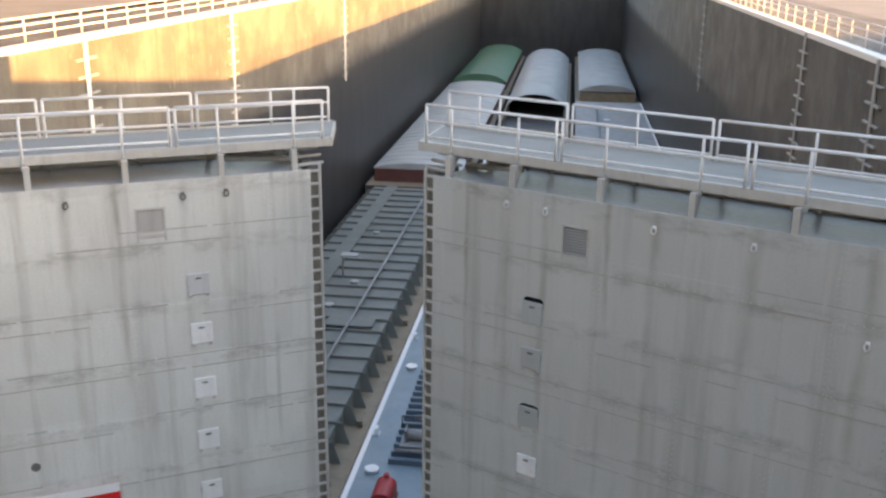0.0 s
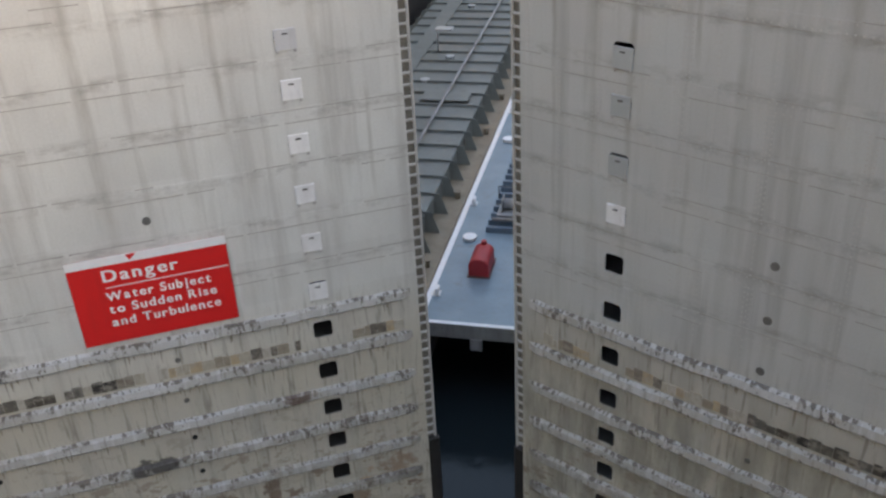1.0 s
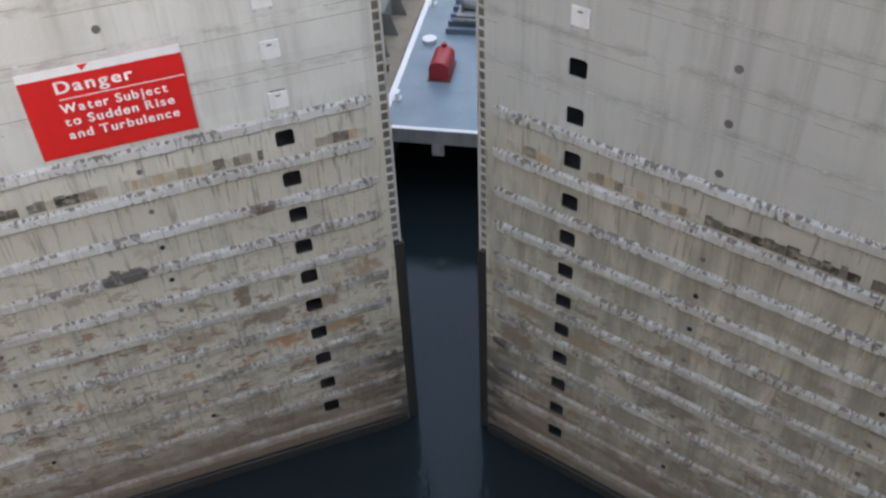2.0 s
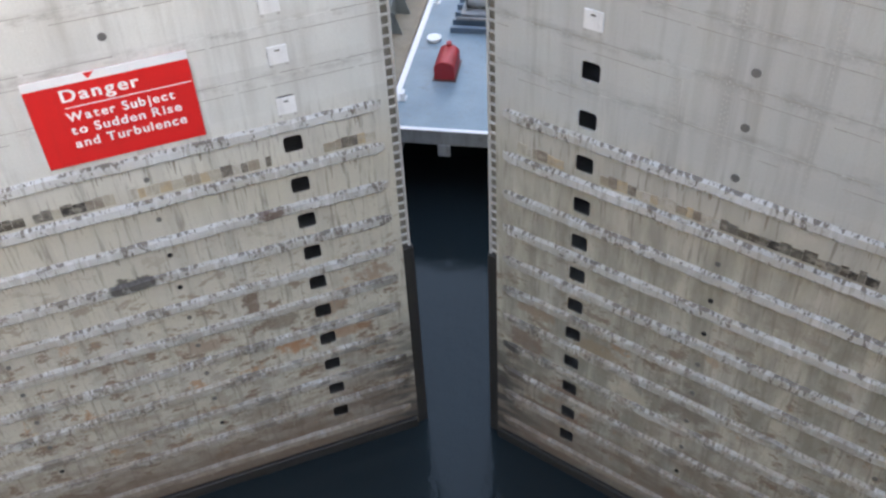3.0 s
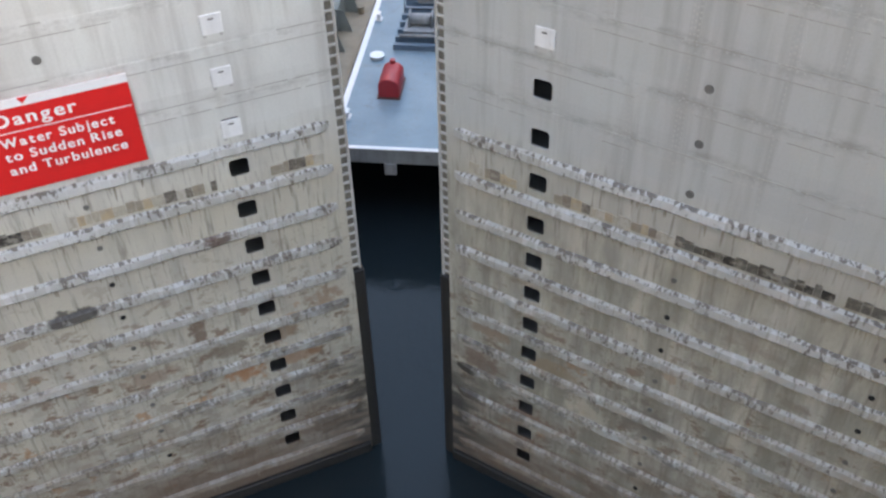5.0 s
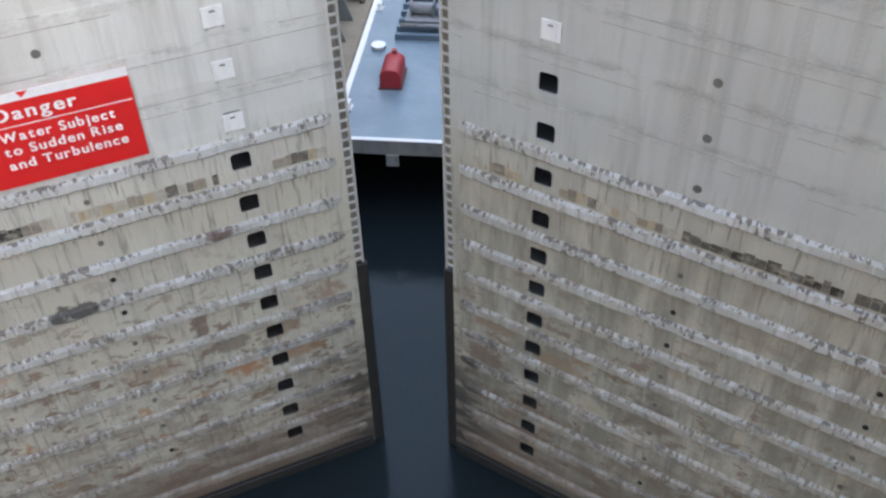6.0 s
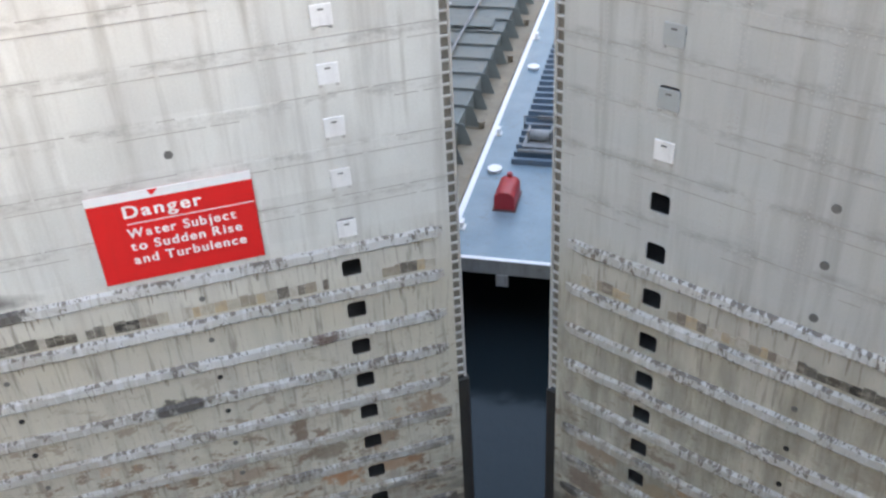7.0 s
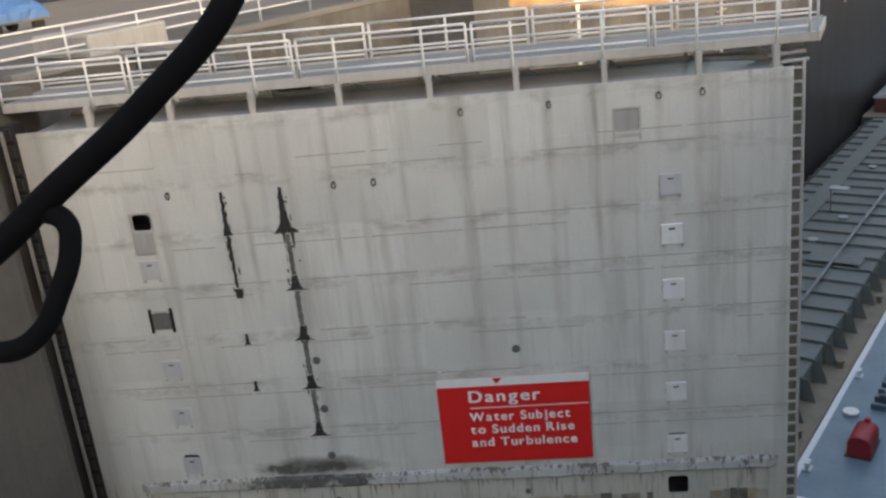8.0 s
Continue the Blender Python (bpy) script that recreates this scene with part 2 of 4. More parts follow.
def wall_concrete():
    """Old lock wall: pale tan above the upper pool mark, dark and wet below it."""
    m = Nodes("lock_wall_concrete")
    z = m.axis(2)
    up = m.mix(m.ramp(m.noise(0.35), 0.35, 0.65), (0.150, 0.148, 0.136), (0.088, 0.088, 0.083))
    run = m.noise(1.6, (1, 1.5, 0.06), 6.0, 0.6)
    up = m.mix(m.ramp(run, 0.48, 0.70, 0.0, 0.7), up, (0.080, 0.072, 0.062))
    up = m.mix(m.ramp(m.noise(0.16, (1, 1, 1.6), 6.0, 0.65), 0.45, 0.62, 0.0, 0.7), up, (0.068, 0.063, 0.057))
    fleck = m.noise(2.2, (1, 0.7, 0.35), 8.0, 0.72)
    up = m.mix(m.ramp(fleck, 0.60, 0.68, 0.0, 0.5), up, (0.27, 0.25, 0.21))
    up = m.mix(m.ramp(m.noise(0.9, (1, 0.8, 0.5), 7.0, 0.7), 0.60, 0.66, 0.0, 0.45), up, (0.17, 0.095, 0.045))
    wet = m.mix(m.ramp(m.noise(0.5, (1, 1, 0.3)), 0.35, 0.65), (0.040, 0.039, 0.039), (0.022, 0.022, 0.023))
    lim = m.ramp(m.math('ADD', z, m.ramp(m.noise(0.6, (1, 1, 0.4), 5.0), 0, 1, -1.5, 1.5)), 17.2, 18.5)
    col = m.mix(lim, wet, up)
    g = m.noise(6.0, (1, 1, 1), 6.0)
    return m.done(col, m.ramp(lim, 0, 1, 0.45, 0.8), 0.0, g, 0.03)


def water_surface():
    m = Nodes("river_water")
    n = m.noise(1.6, (1, 0.6, 1), 5.0, 0.6)
    m.b.inputs["IOR"].default_value = 1.33
    m.b.inputs["Specular IOR Level"].default_value = 0.38
    return m.done((0.013, 0.020, 0.023), 0.09, 0.0, n, 0.05, 0.6)


M_GATE = gate_paint()
M_STRIP = strip_paint()
M_WALL = wall_concrete()
M_WATER = water_surface()
M_STRAP = worn("strap_paint", (0.45, 0.44, 0.415), (0.39, 0.38, 0.355), (0.22, 0.20, 0.17), 0.9, 20, 0.6, 0, 0.45, 0.5)
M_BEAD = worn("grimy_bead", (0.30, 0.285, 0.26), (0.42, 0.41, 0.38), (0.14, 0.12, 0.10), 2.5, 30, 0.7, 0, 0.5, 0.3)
M_COVER = worn("hatch_paint", (0.84, 0.845, 0.84), (0.77, 0.775, 0.77), (0.20, 0.18, 0.16), 3.0, 30, 0.5, 0, 0.25, 0.3, vary=0.12)
M_HATCH = worn("old_hatch_paint", (0.55, 0.56, 0.565), (0.48, 0.49, 0.495), (0.22, 0.20, 0.18), 2.0, 30, 0.5, 0, 0.25, 0.3)
M_STEEL = worn("grey_steel", (0.42, 0.42, 0.40), (0.34, 0.335, 0.32), (0.13, 0.11, 0.09), 1.5, 25, 0.55, 0, 0.35, 0.4)
M_RAIL = worn("rail_paint", (0.80, 0.80, 0.79), (0.72, 0.72, 0.71), (0.30, 0.27, 0.23), 3.0, 40, 0.45, 0, 0.25, 0.3)
M_FASCIA = worn("fascia_paint", (0.50, 0.49, 0.46), (0.43, 0.42, 0.39), (0.22, 0.19, 0.16), 1.2, 30, 0.55, 0, 0.35, 0.4)
M_DECKING = worn("walkway_grating", (0.245, 0.25, 0.24), (0.19, 0.195, 0.185), (0.18, 0.17, 0.15), 1.3, 40, 0.65, 0, 0.3, 0.1)
M_TOPPLATE = worn("wet_top_plate", (0.36, 0.38, 0.40), (0.27, 0.285, 0.30), (0.15, 0.145, 0.14), 0.5, 9, 0.38, 0, 0.3, 0.0, 0.002)
M_SMEAR = worn("thin_grease", (0.10, 0.095, 0.085), (0.21, 0.205, 0.19), (0.05, 0.046, 0.04), 3.5, 25, 0.55, 0, 0.7, 0.4)
M_RUN = worn("rust_and_grime_runs", (0.33, 0.30, 0.245), (0.22, 0.185, 0.145), (0.13, 0.105, 0.08), 1.2, 12, 0.75, 0, 0.4, 0.4)
M_DARK = worn("black_void", (0.02, 0.02, 0.02), (0.012, 0.012, 0.012), (0.01, 0.01, 0.01), 2, 20, 0.9)
M_INNER = worn("inner_steel", (0.17, 0.165, 0.155), (0.10, 0.098, 0.092), (0.04, 0.035, 0.03), 1.2, 20, 0.7)
M_GREASE = worn("black_grease", (0.018, 0.017, 0.016), (0.03, 0.028, 0.026), (0.05, 0.045, 0.04), 3, 25, 0.55)
M_RED = worn("sign_red", (0.74, 0.020, 0.018), (0.68, 0.022, 0.020), (0.34, 0.025, 0.02), 1.0, 20, 0.42, 0, 0.12, 0.15, 0.001)
M_WHITE = worn("sign_white", (0.82, 0.82, 0.81), (0.76, 0.76, 0.75), (0.45, 0.43, 0.40), 1.5, 20, 0.45, 0, 0.12, 0.15, 0.001)
M_BLUE = worn("barge_deck_blue", (0.19, 0.265, 0.31), (0.14, 0.205, 0.245), (0.135, 0.115, 0.095), 0.55, 12, 0.42, 0, 0.6, 0.25)
M_BLUERIB = worn("barge_rib_blue", (0.135, 0.19, 0.24), (0.105, 0.15, 0.195), (0.05, 0.055, 0.06), 0.8, 14, 0.5, 0, 0.3, 0.1)
M_GREYB = worn("barge_trunk_grey", (0.185, 0.205, 0.19), (0.15, 0.165, 0.153), (0.07, 0.065, 0.058), 0.7, 12, 0.6, 0, 0.5, 0.1)
M_TAN = worn("rusty_gunwale", (0.27, 0.225, 0.16), (0.20, 0.16, 0.11), (0.09, 0.06, 0.04), 1.0, 14, 0.7, 0, 0.5, 0.0)
M_HULL = worn("hull_black", (0.05, 0.05, 0.052), (0.035, 0.035, 0.037), (0.06, 0.05, 0.04), 0.7, 10, 0.55)
M_HEAD = worn("headlog_grey", (0.34, 0.35, 0.35), (0.24, 0.245, 0.24), (0.09, 0.08, 0.07), 0.8, 12, 0.6, 0, 0.5, 0.5)
M_REDB = worn("barge_red", (0.13, 0.042, 0.038), (0.09, 0.032, 0.028), (0.10, 0.07, 0.05), 0.8, 12, 0.6, 0, 0.4, 0.3)
M_HOOD = worn("hood_red", (0.44, 0.03, 0.035), (0.35, 0.026, 0.03), (0.20, 0.05, 0.04), 1.5, 20, 0.5, 0, 0.45, 0.4)
M_MACH = worn("machine_green", (0.03, 0.12, 0.11), (0.025, 0.09, 0.085), (0.03, 0.04, 0.04), 1.5, 20, 0.5, 0, 0.3, 0.2)
M_PALE = worn("cover_pale", (0.42, 0.44, 0.43), (0.31, 0.33, 0.322), (0.24, 0.23, 0.21), 0.4, 8, 0.5, 0, 0.3, 0.0)
M_GREEN = worn("cover_green", (0.075, 0.175, 0.105), (0.06, 0.14, 0.085), (0.04, 0.08, 0.05), 0.4, 8, 0.5, 0, 0.3, 0.0)
M_PAVE = worn("esplanade_concrete", (0.21, 0.205, 0.195), (0.165, 0.16, 0.152), (0.09, 0.085, 0.075), 0.25, 6, 0.8, 0, 0.4, 0.0, 0.01)
M_GREYWALL = worn("damp_grey_concrete", (0.115, 0.11, 0.10), (0.08, 0.077, 0.07), (0.06, 0.055, 0.05), 0.5, 10, 0.75, 0, 0.4, 0.5, 0.012)
M_SKY_BLOCKER = worn("dark_blue_blocker", (0.028, 0.046, 0.078), (0.022, 0.036, 0.062), (0.02, 0.026, 0.036), 0.2, 6, 0.85, 0, 0.3, 0.4)
M_SUN_BLOCKER = worn("sun_blocker_tan", (0.34, 0.31, 0.27), (0.28, 0.26, 0.22), (0.15, 0.13, 0.11), 0.4, 8, 0.8, 0, 0.3, 0.3)
M_MITRE = worn("rusty_mitre_channel", (0.19, 0.175, 0.15), (0.12, 0.108, 0.09), (0.05, 0.043, 0.035), 2.5, 18, 0.75, 0, 0.5, 0.5)
M_TIMBER = worn("wet_timber", (0.026, 0.024, 0.022), (0.019, 0.018, 0.017), (0.012, 0.011, 0.010), 1.2, 14, 0.6)
M_TARP = worn("blue_tarpaulin", (0.06, 0.17, 0.40), (0.05, 0.13, 0.32), (0.10, 0.13, 0.18), 1.5, 14, 0.45, 0, 0.3, 0.2)
M_CORD = worn("black_rubber", (0.003, 0.003, 0.0035), (0.005, 0.005, 0.006), (0.002, 0.002, 0.002), 8, 60, 0.9, 0, 0.1, 0, 0.0005)
M_CORD.node_tree.nodes["Principled BSDF"].inputs["Specular IOR Level"].default_value = 0.15


def block_tones(name, k):
    """Old fender blocks in cream, brown and black, one tone a block."""
    m = Nodes(name)
    oi = m.put("ObjectInfo")
    r = m.put("ValToRGB")
    el = r.color_ramp.elements
    r.color_ramp.interpolation = 'CONSTANT'
    tones = ((0.0, (0.43, 0.395, 0.32)), (0.25, (0.29, 0.25, 0.19)), (0.42, (0.43, 0.34, 0.22)), (0.56, (0.20, 0.17, 0.135)), (0.68, (0.45, 0.42, 0.36)), (0.92, (0.11, 0.095, 0.08)))
    for i, (pos, c) in enumerate(tones):
        e = el[i] if i < 2 else el.new(pos)
        e.position, e.color = pos, (c[0] * k, c[1] * k, c[2] * k, 1)
    m.t.links.new(oi.outputs["Random"], r.inputs[0])
    g = m.noise(9, (1, 1, 0.4), 5.0)
    col = m.mix(m.ramp(g, 0.45, 0.7, 0, 0.5), r.outputs[0], (0.20 * k, 0.17 * k, 0.13 * k))
    col = m.mix(m.ramp(m.noise(2.6, (1, 1, 1.5), 7.0, 0.7), 0.48, 0.62, 0.0, 0.65), col, (0.36, 0.335, 0.28))
    return m.done(col, 0.75, 0.0, g, 0.01)


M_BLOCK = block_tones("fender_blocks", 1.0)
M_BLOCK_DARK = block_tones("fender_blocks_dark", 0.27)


# ---- mesh helpers ----
def box(bm, x0, x1, y0, y1, z0, z1):
    v = [bm.verts.new(c) for c in ((x0, y0, z0), (x1, y0, z0), (x1, y1, z0), (x0, y1, z0), (x0, y0, z1), (x1, y0, z1), (x1, y1, z1), (x0, y1, z1))]
    for f in ((3, 2, 1, 0), (4, 5, 6, 7), (0, 1, 5, 4), (1, 2, 6, 5), (2, 3, 7, 6), (3, 0, 4, 7)):
        bm.faces.new([v[i] for i in f])
    return bm


def rbox(x0, x1, y0, y1, z0, z1, r=0.02, seg=1):
    """A box with bevelled edges."""
    bm = box(bmesh.new(), x0, x1, y0, y1, z0, z1)
    bmesh.ops.bevel(bm, geom=list(bm.edges), offset=r, segments=seg, affect='EDGES')
    return bm


def tube(bm, a, b, r, n=8):
    a, b = Vector(a), Vector(b)
    d = (b - a).normalized()
    q = d.to_track_quat('Z', 'Y')
    rings = []
    for p in (a, b):
        rings.append([bm.verts.new(p + q @ Vector((r * math.cos(2 * math.pi * i / n), r * math.sin(2 * math.pi * i / n), 0))) for i in range(n)])
    for i in range(n):
        f = bm.faces.new((rings[0][i], rings[0][(i + 1) % n], rings[1][(i + 1) % n], rings[1][i]))
        f.smooth = True
    bm.faces.new(rings[0][::-1])
    bm.faces.new(rings[1])
    return bm


def extrude(bm, poly, axis, a, b):
    """A prism: a 2D outline drawn out along axis (0, 1, 2) from a to b."""
    def at(p, w):
        c = list(p)
        c.insert(axis, w)
        return c
    lo = [bm.verts.new(at(p, a)) for p in poly]
    hi = [bm.verts.new(at(p, b)) for p in poly]
    n = len(poly)
    for i in range(n):
        bm.faces.new((lo[i], lo[(i + 1) % n], hi[(i + 1) % n], hi[i]))
    bm.faces.new(lo[::-1])
    bm.faces.new(hi)
    bmesh.ops.recalc_face_normals(bm, faces=list(bm.faces))
    return bm


def mesh_of(name, bm, material):
    me = bpy.data.meshes.new(name)
    bm.to_mesh(me)
    bm.free()
    me.materials.append(material)
    return me


def part(name, bm, material, parent, label=""):
    ob = new(name, bm if isinstance(bm, bpy.types.Mesh) else mesh_of(name, bm, material))
    ob.parent = parent
    return tagged(ob, label)


def thing(name, label, category, at=None, group="", kind=""):
    ob = new(name)
    if at is not None:
        ob.matrix_world = at
    return tagged(ob, label, category, group, kind)


def solid(name, bm, material, label, category, kind="", group="", at=None):
    ob = new(name, mesh_of(name, bm, material))
    if at is not None:
        ob.matrix_world = at
    return tagged(ob, label, category, group, kind)


# ---- the lock chamber ----
HALF, TOP, HINGE_Y = 16.76, 24.93, 12.77
LEAF = {1: 28.4, -1: 27.9}   # how far each leaf is swung, degrees

# the chamber runs slightly askew to the line of the hinges
ASKEW = pose(0, 32, 0) @ pose(0, 0, 0, 0, 0, -1.5) @ pose(0, -32, 0)


def chamber():
    # water: one sheet out to the horizon
    bm = bmesh.new()
    vs = [bm.verts.new(c) for c in ((-3000, -3000, 0), (3000, -3000, 0), (3000, 3000, 0), (-3000, 3000, 0))]
    bm.faces.new(vs)
    solid("water", bm, M_WATER, "dark still green-blue lock water", "water", "structure")
    # ground: one sheet with the lock cut out of it
    bm = bmesh.new()
    for x0, x1, y0, y1 in ((-3000, -24.2, -90, 238), (24.2, 3000, -90, 238), (-3000, 3000, 238, 3000)):
        bm.faces.new([bm.verts.new(c) for c in ((x0, y0, TOP - 0.01), (x1, y0, TOP - 0.01), (x1, y1, TOP - 0.01), (x0, y1, TOP - 0.01))])
    solid("ground", bm, M_PAVE, "pale weathered concrete esplanade round the lock", "ground", "structure")
    # banks downstream
    for s, nm in ((-1, "wall_left"), (1, "wall_right")):
        poly = [(s * 19.6, 13.1), (s * 19.6, 13.6), (s * 19.6, 31.6), (s * HALF, 32.0), (s * HALF, 236), (s * 24.2, 236), (s * 24.2, 13.1)]
        ob = solid(nm, extrude(bmesh.new(), poly, 2, -8, TOP), M_WALL, "tall concrete lock wall, wet and dark below the waterline", "wall", "structure", at=ASKEW)
        low = [(s * HALF, -90), (s * HALF, 11.0), (s * (HALF + 0.25), 11.3), (s * (HALF + 1.45), 11.31), (s * (HALF + 1.45), 13.44), (s * 24.2, 13.44), (s * 24.2, -90)]
        solid(nm + "_lower", extrude(bmesh.new(), low, 2, -8, TOP - 0.004), M_GREYWALL, "grey damp concrete approach wall below the gate", "wall", "structure")
        # white painted coping along the edge
        bm = bmesh.new()
        for y0, y1 in ((-90, 11.0), (32.1, 236)):
            box(bm, s * (HALF - 0.05), s * (HALF + 0.5), y0, y1, TOP - 0.12, TOP + 0.14)
        bmesh.ops.recalc_face_normals(bm, faces=list(bm.faces))
        part("coping", bm, M_WHITE, ob, "white painted coping")
        part("recess_coping", rbox(min(s * 19.55, s * 20.0), max(s * 19.55, s * 20.0), 13.6, 31.6, TOP - 0.12, TOP + 0.10, 0.03), M_PAVE, ob, "plain concrete coping round the recess")
        # steel quoin post in the corner at the hinge
        part("quoin_armour", rbox(min(s * 16.71, s * 16.90), max(s * 16.71, s * 16.90), 10.62, 10.98, -3, TOP - 0.02, 0.03), M_HEAD, ob, "worn steel corner armour")
    # added tall dark block: cuts sky light and warm bounce on the right leaf
    solid("sky_blocker", rbox(-95, -52, -160, 150, TOP - 0.005, 78, 0.2), M_SKY_BLOCKER, "plain dark blue block added beyond the esplanade to dim the right leaf", "building", "structure")
    solid("bridge_deck", rbox(-24, 24, -4.2, 0.15, 25.4, 26.0, 0.05), M_PAVE, "narrow concrete service bridge over the lock", "bridge", "structure")
    # unseen blocks added on the right bank to keep the sun off the gates
    solid("sun_blocker", rbox(20.9, 40, -24, 19.0, TOP - 0.005, 36.5, 0.1), M_SUN_BLOCKER, "plain unseen block added beside the lock to shade the gates", "building", "structure")
    solid("sun_blocker_upper", rbox(21.4, 39.5, -23.5, 10.5, 36.49, 37.7, 0.1), M_SUN_BLOCKER, "plain unseen block added on top to shade the left esplanade", "building", "structure")
    # added out of view: its slope tapers the shadow cast on the left wall
    solid("sun_blocker_slope", extrude(bmesh.new(), ((19.01, TOP - 0.005), (19.01, 29.36), (50, 25.3), (50, TOP - 0.005)), 0, 20.95, 23.9), M_SUN_BLOCKER, "plain unseen sloping block added to shape the left wall's shadow", "ramp", "structure")
    bm = box(bmesh.new(), -24, 24, 236, 244, -8, TOP)
    solid("wall_far", bm, M_WALL, "dark concrete sill wall closing the chamber", "wall", "structure", at=ASKEW)


chamber()

# ---- the gate leaves ----
LOW = {1: 0.05, -1: 0.17}
ZJ_LEFT = [21.56, 20.33, 18.92, 17.54, 16.13, 14.73, 13.36, 11.96, 10.66, 9.42, 8.18, 6.96, 5.69, 4.45, 3.21, 2.01]
PLATE_TOP, PLATE_END, COL_U, COL2_U = 23.98, 17.35, 14.60, 1.70
BANDS_LEFT = [22.75] + [(ZJ_LEFT[i] + ZJ_LEFT[i + 1]) / 2 for i in range(5)]
STRIPS_LEFT = [(ZJ_LEFT[i] + ZJ_LEFT[i + 1]) / 2 + 0.05 for i in range(5, 15)] + [1.25]


def skin(s, holes):
    """The face plate as a grid of cells, with the hand holes left open and 6 cm of depth."""
    us, zs = {-0.95, PLATE_END}, {-3.0, PLATE_TOP}
    for u0, u1, z0, z1 in holes:
        us |= {u0, u1}
        zs |= {z0, z1}
    us, zs = sorted(us), sorted(zs)
    bm = bmesh.new()
    vert = {}

    def v(u, y, z):
        k = (u, y, z)
        if k not in vert:
            vert[k] = bm.verts.new((s * u, y, z))
        return vert[k]

    def gone(u, z):
        return any(a < u < b and c < z < d for a, b, c, d in holes)

    D = 0.06
    for i in range(len(us) - 1):
        for j in range(len(zs) - 1):
            if gone((us[i] + us[i + 1]) / 2, (zs[j] + zs[j + 1]) / 2):
                continue
            for y in (0, D):
                bm.faces.new((v(us[i], y, zs[j]), v(us[i + 1], y, zs[j]), v(us[i + 1], y, zs[j + 1]), v(us[i], y, zs[j + 1])))
    for u0, u1, z0, z1 in list(holes) + [(us[0], us[-1], zs[0], zs[-1])]:
        ring = [(u, z0) for u in us if u0 <= u <= u1] + [(u1, z) for z in zs if z0 < z <= z1] + [(u, z1) for u in reversed(us) if u0 <= u < u1] + [(u0, z) for z in reversed(zs) if z0 < z < z1]
        for a, b in zip(ring, ring[1:] + ring[:1]):
            try:
                bm.faces.new((v(a[0], 0, a[1]), v(b[0], 0, b[1]), v(b[0], D, b[1]), v(a[0], D, a[1])))
            except (ValueError, KeyError):
                pass
    bmesh.ops.recalc_face_normals(bm, faces=list(bm.faces))
    # rounded corners in the hand holes
    c = 0.10
    for u0, u1, z0, z1 in holes[:-1]:
        for a, da, b, db in ((u0, c, z0, c), (u1, -c, z0, c), (u1, -c, z1, -c), (u0, c, z1, -c)):
            pts = ((a, b), (a + da, b), (a + da * 0.3, b + db * 0.3), (a, b + db))
            bm.faces.new([bm.verts.new((s * u, 0.001, z)) for u, z in pts])
    return bm


def fender(s, z, u0, u1, rng):
    """One rubbing strip: a half hexagon along the leaf, dented here and there, its ends cut on the slant."""
    bm = bmesh.new()
    prof = ((0.0, 0.185), (-0.12, 0.125), (-0.14, -0.085), (-0.10, -0.145), (0.0, -0.16))
    n = int((u1 - u0) / 0.28)
    rows = []
    for i in range(n + 1):
        u = u0 + (u1 - u0) * i / n
        k = 0.0 if i in (0, n) else 1.0
        d = 1.0 - (rng.random() ** 4) * 0.35
        dz = rng.uniform(-0.018, 0.018)
        rows.append([bm.verts.new((s * (u - (0.12 if i == n else 0) * (1 if j == 4 else 0)), p[0] * (k * d), z + p[1] * (0.75 + 0.25 * k) + dz)) for j, p in enumerate(prof)])
    for a, b in zip(rows, rows[1:]):
        for j in range(len(prof) - 1):
            bm.faces.new((a[j], a[j + 1], b[j + 1], b[j]))
    bmesh.ops.remove_doubles(bm, verts=list(bm.verts), dist=0.0005)
    bmesh.ops.recalc_face_normals(bm, faces=list(bm.faces))
    return bm


def rivet_mesh(s, lines):
    """Rows of low rivet heads joined into one mesh; lines: (u0, z0, u1, z1, pitch)."""
    verts, faces = [], []
    r, h = (0.021, 0.012) if s > 0 else (0.024, 0.014)
    for u0, z0, u1, z1, pitch in lines:
        n = max(1, int(math.hypot(u1 - u0, z1 - z0) / pitch))
        for i in range(n + 1):
            u, z = u0 + (u1 - u0) * i / n, z0 + (z1 - z0) * i / n
            b = len(verts)
            for k in range(6):
                a = k * math.pi / 3
                verts.append((s * (u + r * math.cos(a)), -0.012, z + r * math.sin(a)))
            verts.append((s * u, -0.012 - h, z))
            for k in range(6):
                f = (b + k, b + (k + 1) % 6, b + 6)
                faces.append(f if s > 0 else f[::-1])
    me = bpy.data.meshes.new("rivets")
    me.from_pydata(verts, [], faces)
    me.materials.append(M_GATE if s > 0 else M_FASCIA)
    return me


def hand_rail(s, leaf, name, y, u0, u1, cuts, posts, foot):
    """A three-bar pipe rail in sections; posts run down to the side of the walkway where foot is lower than the deck."""
    e = new(name)
    e.parent = leaf
    ends = [u0] + [c for k in cuts for c in (k - 0.07, k + 0.07)] + [u1]
    for a, b in zip(ends[::2], ends[1::2]):
        for z, r in ((25.55, 0.034), (25.17, 0.026), (24.80, 0.026)):
            part("rail", tube(bmesh.new(), (s * a, y, z), (s * b, y, z), r), M_RAIL, e)
        for u in (a, b):
            part("post", tube(bmesh.new(), (s * u, y, 24.66), (s * u, y, 25.55), 0.033), M_RAIL, e)
    for u in posts:
        part("post", tube(bmesh.new(), (s * u, y, foot), (s * u, y, 25.55), 0.032), M_RAIL, e)
        if foot < 24.6:
            part("post_foot", rbox(s * u - 0.05, s * u + 0.05, y - 0.03, y + 0.05, foot - 0.06, foot + 0.10, 0.01), M_STEEL, e)
    return e


